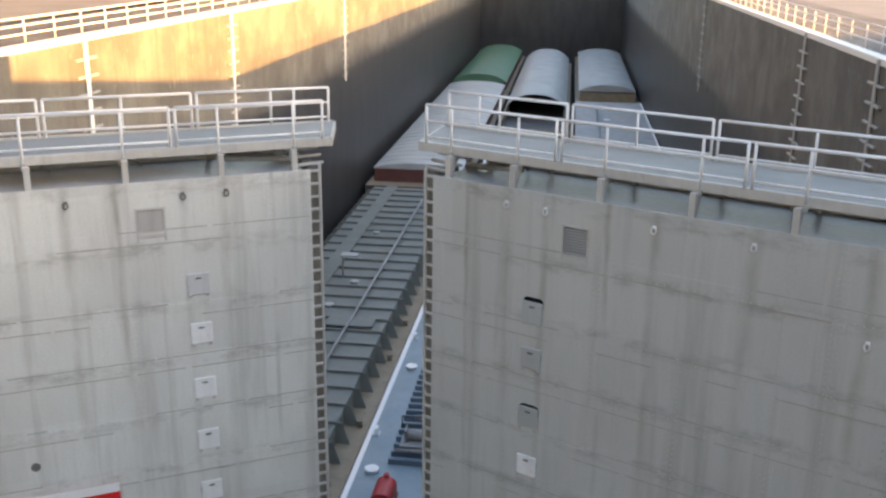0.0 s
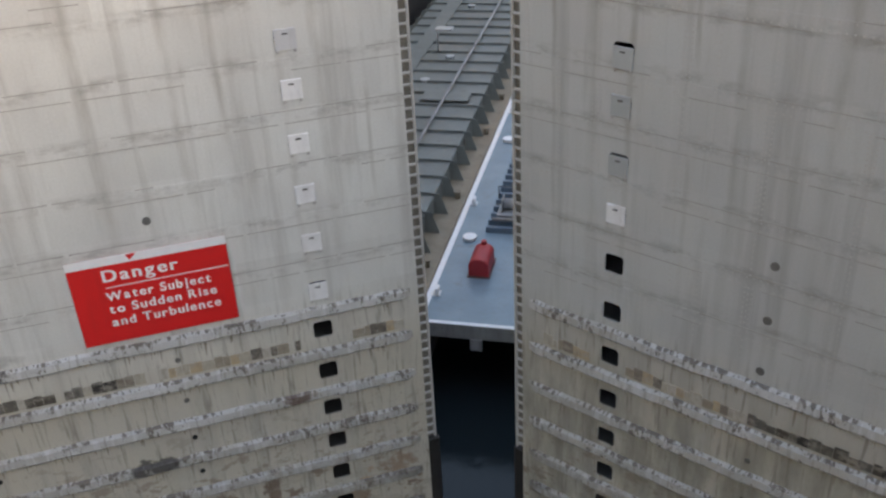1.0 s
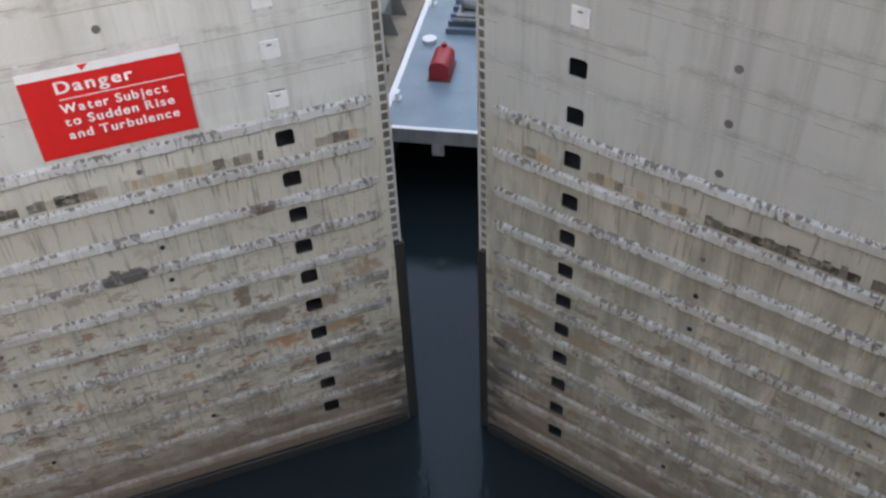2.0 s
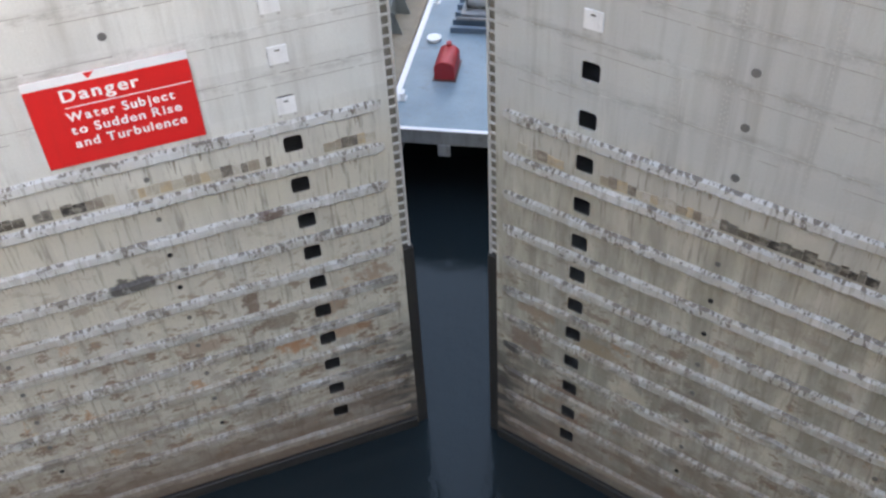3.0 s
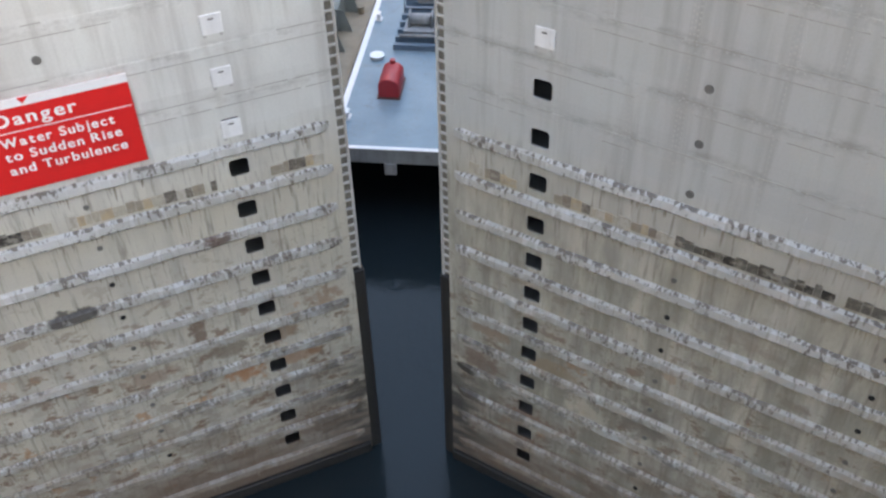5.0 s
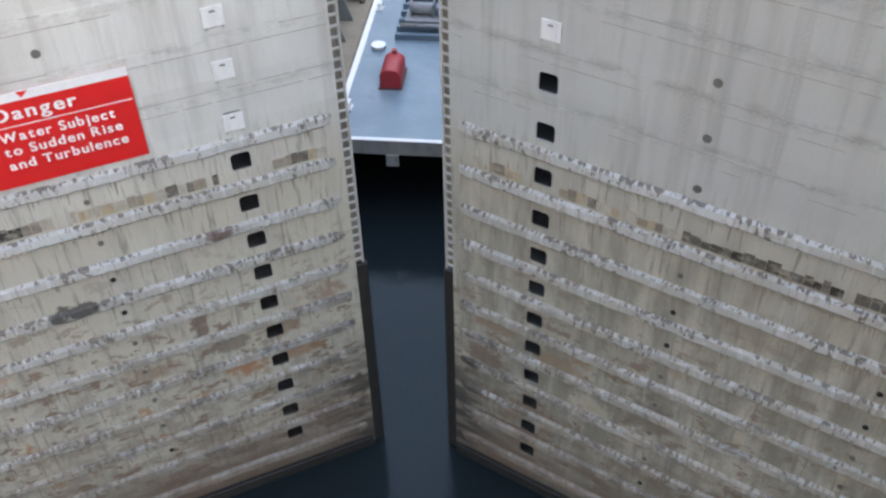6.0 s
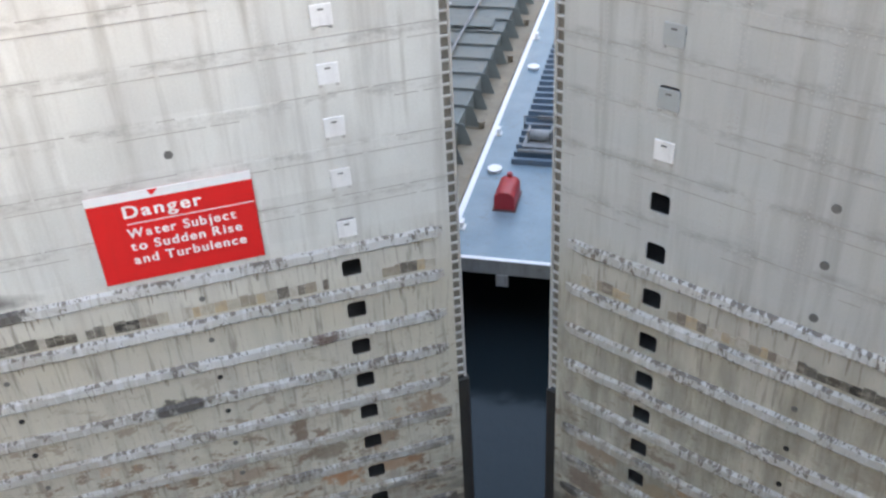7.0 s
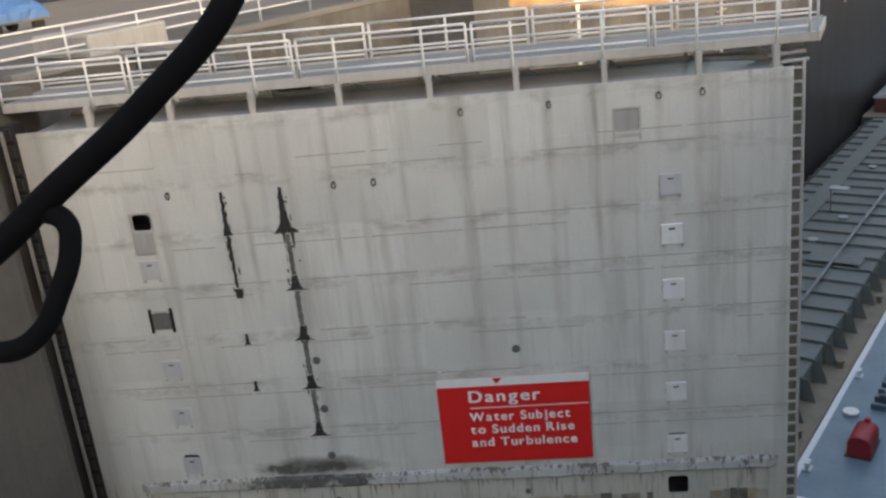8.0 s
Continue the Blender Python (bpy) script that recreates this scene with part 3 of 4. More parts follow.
def stain_runs(s, z, rng):
    """Thin tapering runs that hang below a strip, in loose clusters."""
    bm = bmesh.new()
    u = 0.3
    while u < 16.9:
        n = rng.choice((0, 1, 1, 2, 4))
        for k in range(n):
            c = u + rng.gauss(0, 0.16)
            w, h = rng.uniform(0.008, 0.035), rng.uniform(0.06, 0.30) + 0.35 * rng.random() ** 4
            t = rng.uniform(-0.02, 0.02)
            if 0.15 < c < 17.0 and abs(c - COL_U) > 0.33 and abs(c - COL2_U) > 0.33:
                vs = [bm.verts.new((s * (c + a * w + b * t), -0.0013 - 0.0001 * k, z - b * h)) for a, b in ((-1, -0.05), (1, -0.05), (0.7, 0.5), (0.1, 1), (-0.3, 1), (-0.8, 0.4))]
                bm.faces.new(vs)
        u += rng.uniform(0.1, 0.5) + 1.1 * rng.random() ** 2
    bmesh.ops.recalc_face_normals(bm, faces=list(bm.faces))
    return bm


def leaf_thing(s, label, covered, rng):
    # hand holes, strips and straps sit a little lower on the far leaf
    ZJ, BANDS, STRIPS = ([v - d for v in row] for row, d in ((ZJ_LEFT, LOW[s]), (BANDS_LEFT, LOW[s]), (STRIPS_LEFT, 0.19)))
    leaf = thing("lock_gate_leaf", label, "lock gate", pose(-s * HALF, HINGE_Y, 0, 0, 0, s * LEAF[s]), "pair of mitre gate leaves")
    holes, lids = [], []
    for j, z in enumerate(ZJ):
        hh = 0.17 if j in covered else 0.265
        holes.append((COL_U - 0.26, COL_U + 0.26, z - hh, z + hh))
        holes.append((COL2_U - 0.24, COL2_U + 0.24, z - 0.21, z + 0.21))
    vent = (13.36, 13.93, 22.74, 23.34)
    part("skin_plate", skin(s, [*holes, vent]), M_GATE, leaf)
    # dark inside behind the plate: girders, end posts, diaphragms
    part("top_plate", box(bmesh.new(), min(s * -0.5, s * 17.2), max(s * -0.5, s * 17.2), 0.08, 2.1, 23.93, 23.96), M_TOPPLATE, leaf, "wet grey top plate")
    for z in BANDS + STRIPS + [0.2, -2]:
        part("girder", box(bmesh.new(), min(s * -0.5, s * 17.2), max(s * -0.5, s * 17.2), 0.08, 2.05, z - 0.02, z + 0.02), M_INNER, leaf)
    for u in (-0.45, 2.6, 4.3, 8.6, 12.9, 16.0, 17.1):
        part("diaphragm", box(bmesh.new(), s * u - 0.02, s * u + 0.02, 0.09, 2.0, -2.9, 23.86), M_INNER, leaf)
    part("back_plate", box(bmesh.new(), min(s * -0.5, s * 17.2), max(s * -0.5, s * 17.2), 2.08, 2.12, -2.9, 23.9), M_INNER, leaf)
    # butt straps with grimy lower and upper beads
    lines = []
    for z in BANDS:
        part("butt_strap", box(bmesh.new(), min(0, s * 17.3), max(0, s * 17.3), -0.011, -0.0005, z - 0.15, z + 0.15), M_GATE, leaf)
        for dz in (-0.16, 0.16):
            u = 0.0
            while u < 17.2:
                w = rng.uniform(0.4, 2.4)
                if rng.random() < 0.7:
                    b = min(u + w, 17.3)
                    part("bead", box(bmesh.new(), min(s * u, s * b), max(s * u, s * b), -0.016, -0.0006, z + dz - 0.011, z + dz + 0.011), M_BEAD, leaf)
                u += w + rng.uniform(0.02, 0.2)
        for dz in (-0.1, 0.1):
            lines.append((0.2, z + dz, 17.2, z + dz, 0.16))
    zc = [23.98] + BANDS + [14.4]
    for k in range(len(zc) - 1):
        hi, lo = zc[k] - 0.17, zc[k + 1] + 0.17
        for u in (0.9, 3.0, 5.05, 7.1, 8.2, 9.15, 11.2, 12.4, 13.1, 15.25, 16.3, 17.2):
            lines.append((u, lo, u, hi, 0.15))
            if rng.random() < 0.30 and not (13.2 < u < 14.0):
                part("splice_plate", box(bmesh.new(), s * u - 0.13, s * u + 0.13, -0.009, -0.0005, lo, hi), M_GATE, leaf)
                lines.append((u - 0.08, lo, u - 0.08, hi, 0.12))
                lines.append((u + 0.08, lo, u + 0.08, hi, 0.12))
    tagged(part("rivets", rivet_mesh(s, lines), M_STRAP, leaf, "rows of small rivet heads"), kind="stuff")
    for z in STRIPS:
        part("rubbing_strip", fender(s, z, 0.1, 17.12, rng), M_STRIP, leaf, "chipped and scuffed rubbing strip")
        tagged(part("run_stain", stain_runs(s, z - 0.155, rng), M_RUN, leaf, "thin grimy runs below the strip"), kind="stuff")
    # worn timber blocks under the top strip
    u = 0.6
    while u < 16.6:
        w = rng.uniform(0.13, 0.34)
        if rng.random() < (0.88 if s > 0 else 0.97) and abs(u + w / 2 - COL_U) > 0.6 and abs(u + w / 2 - COL2_U) > 0.6:
            h = rng.uniform(0.26, 0.36) if s > 0 else rng.uniform(0.20, 0.34)
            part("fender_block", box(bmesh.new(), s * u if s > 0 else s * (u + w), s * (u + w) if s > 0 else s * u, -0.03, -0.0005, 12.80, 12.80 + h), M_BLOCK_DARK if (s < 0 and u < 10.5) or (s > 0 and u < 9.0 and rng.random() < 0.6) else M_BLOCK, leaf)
        u += w + 0.012
    # hatch covers
    for j, z in enumerate(ZJ):
        for cu, cov in ((COL_U, covered), (COL2_U, (1, 3, 4, 5))):
            if j in cov:
                off = {(1, 5): -0.10, (-1, 0): -0.16, (-1, 1): -0.05, (-1, 2): -0.12}.get((s, j), 0.0) if cu == COL_U else 0.0
                z = z + off
                lid = part("hatch_cover", rbox(s * cu - 0.255, s * cu + 0.255, -0.045, -0.002, z - 0.275, z + 0.235, 0.012), (M_PALE if s < 0 and j < 3 else M_HATCH if j == 0 else M_COVER) if cu == COL_U else M_HATCH, leaf, "pale hatch cover")
                part("handle", rbox(s * cu - 0.07, s * cu + 0.07, -0.075, -0.04, z + 0.10, z + 0.14, 0.01), M_INNER, lid)
                for du in (-0.2, 0.2):
                    part("hinge", rbox(s * (cu + du) - 0.04, s * (cu + du) + 0.04, -0.06, -0.03, z - 0.34, z - 0.27, 0.01), M_STRAP, lid)
            elif cu == COL2_U:
                fr = bmesh.new()
                for a, b, c, d in ((-0.29, 0.29, 0.22, 0.26), (-0.29, 0.29, -0.26, -0.22), (-0.29, -0.25, -0.22, 0.22), (0.25, 0.29, -0.22, 0.22)):
                    box(fr, s * cu + a, s * cu + b, -0.02, -0.002, z + c, z + d)
                part("hatch_rim", fr, M_STRAP, leaf)
    shut = part("hatch_cover", rbox(s * COL2_U - 0.25, s * COL2_U + 0.25, -0.035, -0.002, ZJ[2] - 0.24, ZJ[2] + 0.20, 0.012), M_INNER, leaf, "dark unpainted hatch cover")
    for du in (-0.28, 0.28):
        part("bracket", rbox(s * COL2_U + du - 0.035, s * COL2_U + du + 0.035, -0.06, -0.002, ZJ[2] - 0.33, ZJ[2] + 0.33, 0.01), M_DARK, shut)
    lid = part("hatch_cover", rbox(s * COL2_U - 0.27, s * COL2_U + 0.27, -0.09, -0.03, ZJ[0] - 0.80, ZJ[0] - 0.24, 0.012), M_STEEL, leaf, "hatch cover hanging open")
    # louvred vent
    ve = new("louvre_vent")
    ve.parent = leaf
    for a, b, c, d in ((13.32, 13.97, 23.34, 23.39), (13.32, 13.97, 22.69, 22.74), (13.32, 13.37, 22.6, 23.34), (13.92, 13.97, 22.6, 23.34)):
        part("frame", box(bmesh.new(), min(s * a, s * b), max(s * a, s * b), -0.03, -0.001, c, d), M_FASCIA, ve)
    for k in range(9):
        z = 22.78 + k * 0.063
        part("slat", extrude(bmesh.new(), ((-0.025, z - 0.012), (-0.018, z - 0.018), (0.03, z + 0.012), (0.022, z + 0.018)) if s < 0 else ((-0.025, z - 0.022), (-0.018, z - 0.028), (0.03, z + 0.028), (0.022, z + 0.034)), 0, min(s * 13.38, s * 13.91), max(s * 13.38, s * 13.91)), M_STRAP if s > 0 else M_STEEL, ve)
    # pad eyes with a stain below, drain sockets
    for u, z in ((9.87, 23.60), (11.9, 23.60), (14.38, 23.60), (15.35, 23.60), (2.52, 22.15), (6.66, 22.1), (7.63, 22.1)):
        eye = bmesh.new()
        ring = [(s * u + 0.052 * math.cos(k * math.pi / 5), z + 0.075 * math.sin(k * math.pi / 5)) for k in range(10)]
        for a, b in zip(ring, ring[1:] + ring[:1]):
            tube(eye, (a[0], -0.06, a[1]), (b[0], -0.06, b[1]), 0.017, 6)
        box(eye, s * u - 0.04, s * u + 0.04, -0.05, -0.001, z + 0.04, z + 0.09)
        part("pad_eye", eye, M_INNER if s > 0 else M_COVER, leaf, "steel lifting eye")
    for u, js in ((10.68, range(3, 15)), (5.55, range(3, 15))):
        for j in js:
            dz = (0.0 if j < 7 else 0.05) - (0.14 if s < 0 else 0.0)
            sk = bmesh.new()
            tube(sk, (s * u, -0.03, ZJ[j] + dz), (s * u, 0.0, ZJ[j] + dz), 0.105 if j < 6 else 0.075, 14)
            part("drain_socket", sk, M_INNER if j not in (8, 9, 14) else M_DARK, leaf, "round dark drain socket")
    part("quoin_seal", rbox(min(s * -0.96, s * -1.30), max(s * -0.96, s * -1.30), -0.10, 0.5, -3, 24.2, 0.03), M_DARK, leaf, "black rubber quoin seal")
    z = -2.6
    while z < 24.0:
        part("seal_bolt_plate", rbox(min(s * -0.99, s * -1.16), max(s * -0.99, s * -1.16), -0.16, -0.101, z, z + 0.30, 0.015), M_TIMBER, leaf)
        z += 0.42
    part("seal_bar", rbox(min(s * -1.19, s * -1.27), max(s * -1.19, s * -1.27), -0.17, -0.101, -2.8, 24.1, 0.01), M_STEEL, leaf, "pale steel bar along the seal")
    part("sill_timber", rbox(min(s * 0.05, s * 17.28), max(s * 0.05, s * 17.28), -0.16, -0.001, -2.6, 0.42, 0.03), M_TIMBER, leaf, "black wet timber along the foot of the leaf")
    # ladder up the mitre edge
    lad = new("edge_ladder")
    lad.parent = leaf
    part("stile", rbox(min(s * 17.55, s * 17.61), max(s * 17.55, s * 17.61), -0.01, 0.084, 8.6, 24.1, 0.01), M_FASCIA, lad)
    part("back_channel", box(bmesh.new(), min(s * 17.355, s * 17.61), max(s * 17.355, s * 17.61), 0.085, 0.12, 8.6, 24.0), M_MITRE, lad, "rusty brown channel behind the rungs")
    z = 8.75
    while z < 24.0:
        part("rung", rbox(min(s * 17.34, s * 17.56), max(s * 17.34, s * 17.56), 0.0, 0.08, z - 0.028, z + 0.028, 0.008), M_FASCIA, lad)
        z += 0.31
    part("mitre_post", box(bmesh.new(), min(s * 17.36, s * 17.66), max(s * 17.36, s * 17.66), 0.30, 1.1, -3, 24.0), M_INNER, leaf)
    part("mitre_block", rbox(min(s * 17.30, s * 17.72), max(s * 17.30, s * 17.72), 0.02, 0.28, -3, 8.5, 0.04), M_TIMBER, leaf, "black wet timber mitre block")
    # walkway along the top
    wa = new("walkway")
    wa.parent = leaf
    end_f, end_b = 17.95, 18.65
    part("deck", extrude(bmesh.new(), ((s * -1.3, 0.42), (s * end_f, 0.42), (s * end_b, 2.35), (s * -1.3, 2.35)), 2, 24.60, 24.66), M_DECKING, wa, "grey steel walkway deck")
    part("fascia", rbox(min(s * -1.3, s * 17.93), max(s * -1.3, s * 17.93), 0.30, 0.41, 24.45, 24.665, 0.01), M_FASCIA, wa)
    part("fascia", rbox(min(s * -1.3, s * 18.62), max(s * -1.3, s * 18.62), 2.36, 2.44, 24.45, 24.70, 0.01), M_FASCIA, wa)
    part("end_fascia", extrude(bmesh.new(), ((s * 17.94, 0.31), (s * 17.99, 0.31), (s * 18.70, 2.42), (s * 18.65, 2.42)), 2, 24.45, 24.668), M_FASCIA, wa)
    for u in (0.9, 2.93, 4.95, 7.05, 9.19, 11.2, 13.2, 15.3, 17.0):
        part("stub_post", rbox(s * u - 0.068, s * u + 0.068, 0.07, 0.20, 23.80, 24.47, 0.012), M_FASCIA, wa)
        part("knee_brace", tube(bmesh.new(), (s * u, 0.95, 24.5), (s * (u + 0.5), 1.7, 24.0), 0.028, 6), M_FASCIA, wa)
        part("bracket", extrude(bmesh.new(), ((0.2, 23.95), (0.2, 24.38), (0.9, 24.58), (2.2, 24.58), (2.2, 24.45), (0.5, 24.38)), 0, s * u - 0.04, s * u + 0.04), M_FASCIA, wa)
        part("cross_beam", box(bmesh.new(), s * u - 0.06, s * u + 0.06, 0.43, 2.3, 24.47, 24.595), M_STEEL, wa)
    us = (0.9, 2.93, 4.95, 7.05, 9.19, 11.2, 13.2, 15.3, 17.0)
    for ub in us[1:]:
        part("back_leg", rbox(s * ub - 0.05, s * ub + 0.05, 1.92, 2.04, 23.97, 24.46, 0.01), M_FASCIA, wa)
    part("back_kerb", box(bmesh.new(), min(s * -0.5, s * 17.2), max(s * -0.5, s * 17.2), 2.11, 2.14, 23.95, 24.08), M_FASCIA, wa)
    part("stringer", box(bmesh.new(), min(s * -0.4, s * 17.6), max(s * -0.4, s * 17.6), 1.28, 1.36, 24.46, 24.598), M_STEEL, wa)
    # pipe ends and a bent drain beside the mitre post
    for dz, y in ((0.02, 0.25), (0.16, 0.5), (0.30, 0.75)):
        part("pipe_end", tube(bmesh.new(), (s * 16.9, y, 24.02 + dz), (s * 17.75, y + 0.05, 24.05 + dz), 0.045, 8), M_STEEL, wa)
    part("curved_guard", tube(bmesh.new(), (s * 15.5, 0.9, 24.2), (s * 17.2, 1.3, 24.0), 0.07), M_STEEL, wa)
    hand_rail(s, leaf, "front_handrail", 0.30, -1.25, 17.75, (2.0, 6.1, 10.2, 14.3), (1.0, 3.1, 5.05, 7.05, 9.1, 11.15, 13.2, 15.3, 17.05), 24.42)
    hand_rail(s, leaf, "back_handrail", 2.38, -1.25, 18.5, (3.4, 7.5, 11.6, 15.1), (1.5, 5.4, 9.5, 13.4, 17.0, 17.6), 24.66)
    return leaf


rng = random.Random(5)
leaf_left = leaf_thing(1, "pale grey riveted steel lock gate leaf, stained and standing ajar", (0, 1, 2, 3, 4, 5), rng)
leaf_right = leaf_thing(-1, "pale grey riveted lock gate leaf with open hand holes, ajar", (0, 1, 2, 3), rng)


def grease_runs():
    """Runs of black grease down the plate of the left leaf, spreading where they meet a strap."""
    rg = random.Random(11)

    def run(u, z0, z1, w0, w1, foot, material):
        bm = bmesh.new()
        rows = []
        n = 16
        for k in range(n + 1):
            f = k / n
            w = w0 + (w1 - w0) * f + foot * f ** 9 + 0.012 * rg.random()
            c = u + 0.012 * math.sin(k * 1.7)
            z = z0 + (z1 - z0) * f
            rows.append((bm.verts.new((c - w, -0.019, z)), bm.verts.new((c + w * rg.uniform(0.8, 1.2), -0.019, z))))
        for (a, b), (c, d) in zip(rows, rows[1:]):
            bm.faces.new((a, b, d, c))
        part("grease_run", bm, material, leaf_left, "black grease running down the plate")

    run(3.84, 22.15, 21.02, 0.025, 0.06, 0.06, M_GREASE)
    run(3.84, 21.0, 19.62, 0.04, 0.03, 0.0, M_GREASE)
    run(3.86, 19.60, 19.34, 0.11, 0.08, 0.0, M_GREASE)
    run(5.31, 22.15, 20.98, 0.03, 0.12, 0.22, M_GREASE)
    for z0, z1 in ((20.96, 19.46), (19.44, 18.08), (18.06, 16.68), (16.66, 15.28)):
        run(5.33, z0, z1 + 0.42, 0.055, 0.05, 0.0, M_SMEAR)
        run(5.33, z1 + 0.40, z1, 0.06, 0.13, 0.18, M_GREASE)
    # splashes round the runs and thin threads beside them
    for u, za, zb, n in ((3.86, 22.0, 19.4, 26), (5.33, 21.9, 15.3, 70)):
        bm = bmesh.new()
        for k in range(n):
            z, du, w, h = rg.uniform(zb, za), rg.gauss(0, 0.075), rg.uniform(0.008, 0.028), rg.uniform(0.02, 0.13)
            bm.faces.new([bm.verts.new((u + du + a * w, -0.0188, z + c * h)) for a, c in ((-1, 0.2), (-0.4, 1), (0.5, 1), (1, 0.1), (0.5, -1), (-0.5, -0.8))])
        tagged(part("grease_splash", bm, M_GREASE, leaf_left, "black grease splashes"), kind="stuff")
    run(5.24, 20.98, 20.72, 0.03, 0.01, 0.0, M_GREASE)
    run(5.46, 20.98, 20.60, 0.035, 0.01, 0.0, M_GREASE)
    for z0 in (18.35, 17.0):
        run(3.84, z0, z0 - 0.3, 0.03, 0.05, 0.05, M_GREASE)


grease_runs()


def gate_strut(s):
    """The arm that swings a leaf: a steel box beam from the leaf's top to the recess in the wall."""
    a = pose(-s * HALF, HINGE_Y, 0, 0, 0, s * LEAF[s]) @ Vector((s * 6.0, 2.55, 24.1))
    b = Vector((-s * 21.8, 18.6, 24.95))
    st = thing("gate_strut", "dark steel strut arm between gate leaf and wall", "strut", group="gate strut arms")
    d = (b - a).normalized()
    side = Vector((-d.y, d.x, 0)).normalized() * 0.28
    up = Vector((0, 0, 0.3))
    bm = bmesh.new()
    vs = [bm.verts.new(p + q * side + w * up) for p in (a, b) for q, w in ((-1, -1), (1, -1), (1, 1), (-1, 1))]
    for f in ((0, 1, 2, 3), (7, 6, 5, 4), (0, 4, 5, 1), (1, 5, 6, 2), (2, 6, 7, 3), (3, 7, 4, 0)):
        bm.faces.new([vs[i] for i in f])
    bmesh.ops.recalc_face_normals(bm, faces=list(bm.faces))
    part("beam", bm, M_INNER, st)
    part("pin", tube(bmesh.new(), a - Vector((0, 0, 0.42)), a + Vector((0, 0, 0.45)), 0.2, 14), M_STEEL, st)
    part("machine_base", rbox(min(-s * 20.6, -s * 23.4), max(-s * 20.6, -s * 23.4), 17.2, 20.2, TOP, TOP + 0.7, 0.06), M_STEEL, st, "grey machinery housing")


gate_strut(1)
gate_strut(-1)


# ---- warning sign ----
def letters(body, size, bold=0.006):
    cu = bpy.data.curves.new("lettering", 'FONT')
    cu.body, cu.size, cu.extrude, cu.offset = body, size, 0.004, bold
    cu.space_character = 1.12
    ob = bpy.data.objects.new("lettering", cu)
    me = bpy.data.meshes.new_from_object(ob)
    bpy.data.objects.remove(ob)
    me.materials.clear()
    me.materials.append(M_WHITE)
    return me


def warning_sign():
    W, H = 3.87, 2.45
    m = pose(-HALF, HINGE_Y, 0, 0, 0, LEAF[1]) @ pose(8.57, -0.10, 14.30)
    sg = thing("warning_sign", "large red and white danger sign fixed to the gate plate", "sign", m)
    part("panel", rbox(0, W, 0, 0.05, 0, H, 0.012), M_RED, sg)
    hd = box(bmesh.new(), -0.001, W + 0.001, -0.006, 0.030, H - 0.215, H + 0.003)
    part("header_bar", hd, M_WHITE, sg)
    nt = extrude(bmesh.new(), ((1.44, H - 0.005), (1.70, H - 0.002), (1.53, H - 0.17)), 1, -0.010, -0.0065)
    part("notch", nt, M_RED, sg)
    part("rule", box(bmesh.new(), 0.82, W - 0.04, -0.006, -0.0005, H - 0.850, H - 0.825), M_WHITE, sg)
    for x in (0.6, 3.2):
        part("mounting_rail", box(bmesh.new(), x - 0.04, x + 0.04, 0.051, 0.099, 0.1, H - 0.1), M_STEEL, sg)
    for body, x, z, width, size in (("Danger", 0.79, H - 0.665, 1.84, 0.47), ("Water Subject", 0.77, H - 1.21, 2.58, 0.35), ("to Sudden Rise", 0.77, H - 1.58, 2.67, 0.35), ("and Turbulence", 0.77, H - 1.96, 2.72, 0.35)):
        glyphs, at = [], 0.0
        for ch in body:
            if ch == " ":
                at += size * 0.34
                continue
            me = letters(ch, size, 0.004)
            bm = bmesh.new()
            for k in (-1, 0, 1):
                n0 = len(bm.verts)
                bm.from_mesh(me)
                bm.verts.ensure_lookup_table()
                for v in bm.verts[n0:]:
                    v.co.x += k * size * 0.020
                    v.co.z += k * 0.0015
            bm.to_mesh(me)
            bm.free()
            xs = [v.co.x for v in me.vertices]
            glyphs.append((me, at - min(xs)))
            at += max(xs) - min(xs) + size * 0.13
        k = width / (at - size * 0.13)
        for me, dx in glyphs:
            ob = part("letter", me, M_WHITE, sg)
            ob.matrix_basis = pose(x + dx * k, -0.008, z, 90) @ Matrix.Diagonal((k, 1, 1, 1))


warning_sign()

# ---- barges ----
def hull(bm, x0, x1, y0, y1, deck, rake, back=0.6):
    """A barge hull with a raked bow towards -y."""
    prof = ((y0, deck), (y0, deck - 0.75), (y0 + rake * 0.35, deck - 2.6), (y0 + rake, -1.4), (y1 - 0.5, -1.4), (y1, deck - 1.0), (y1, deck))
    def ring(x):
        return [bm.verts.new((x, y, z)) for y, z in prof]
    a, b = ring(x0), ring(x1)
    n = len(prof)
    for i in range(n):
        bm.faces.new((a[i], a[(i + 1) % n], b[(i + 1) % n], b[i]))
    bm.faces.new(a[::-1])
    bm.faces.new(b)
    bmesh.ops.recalc_face_normals(bm, faces=list(bm.faces))
    return bm


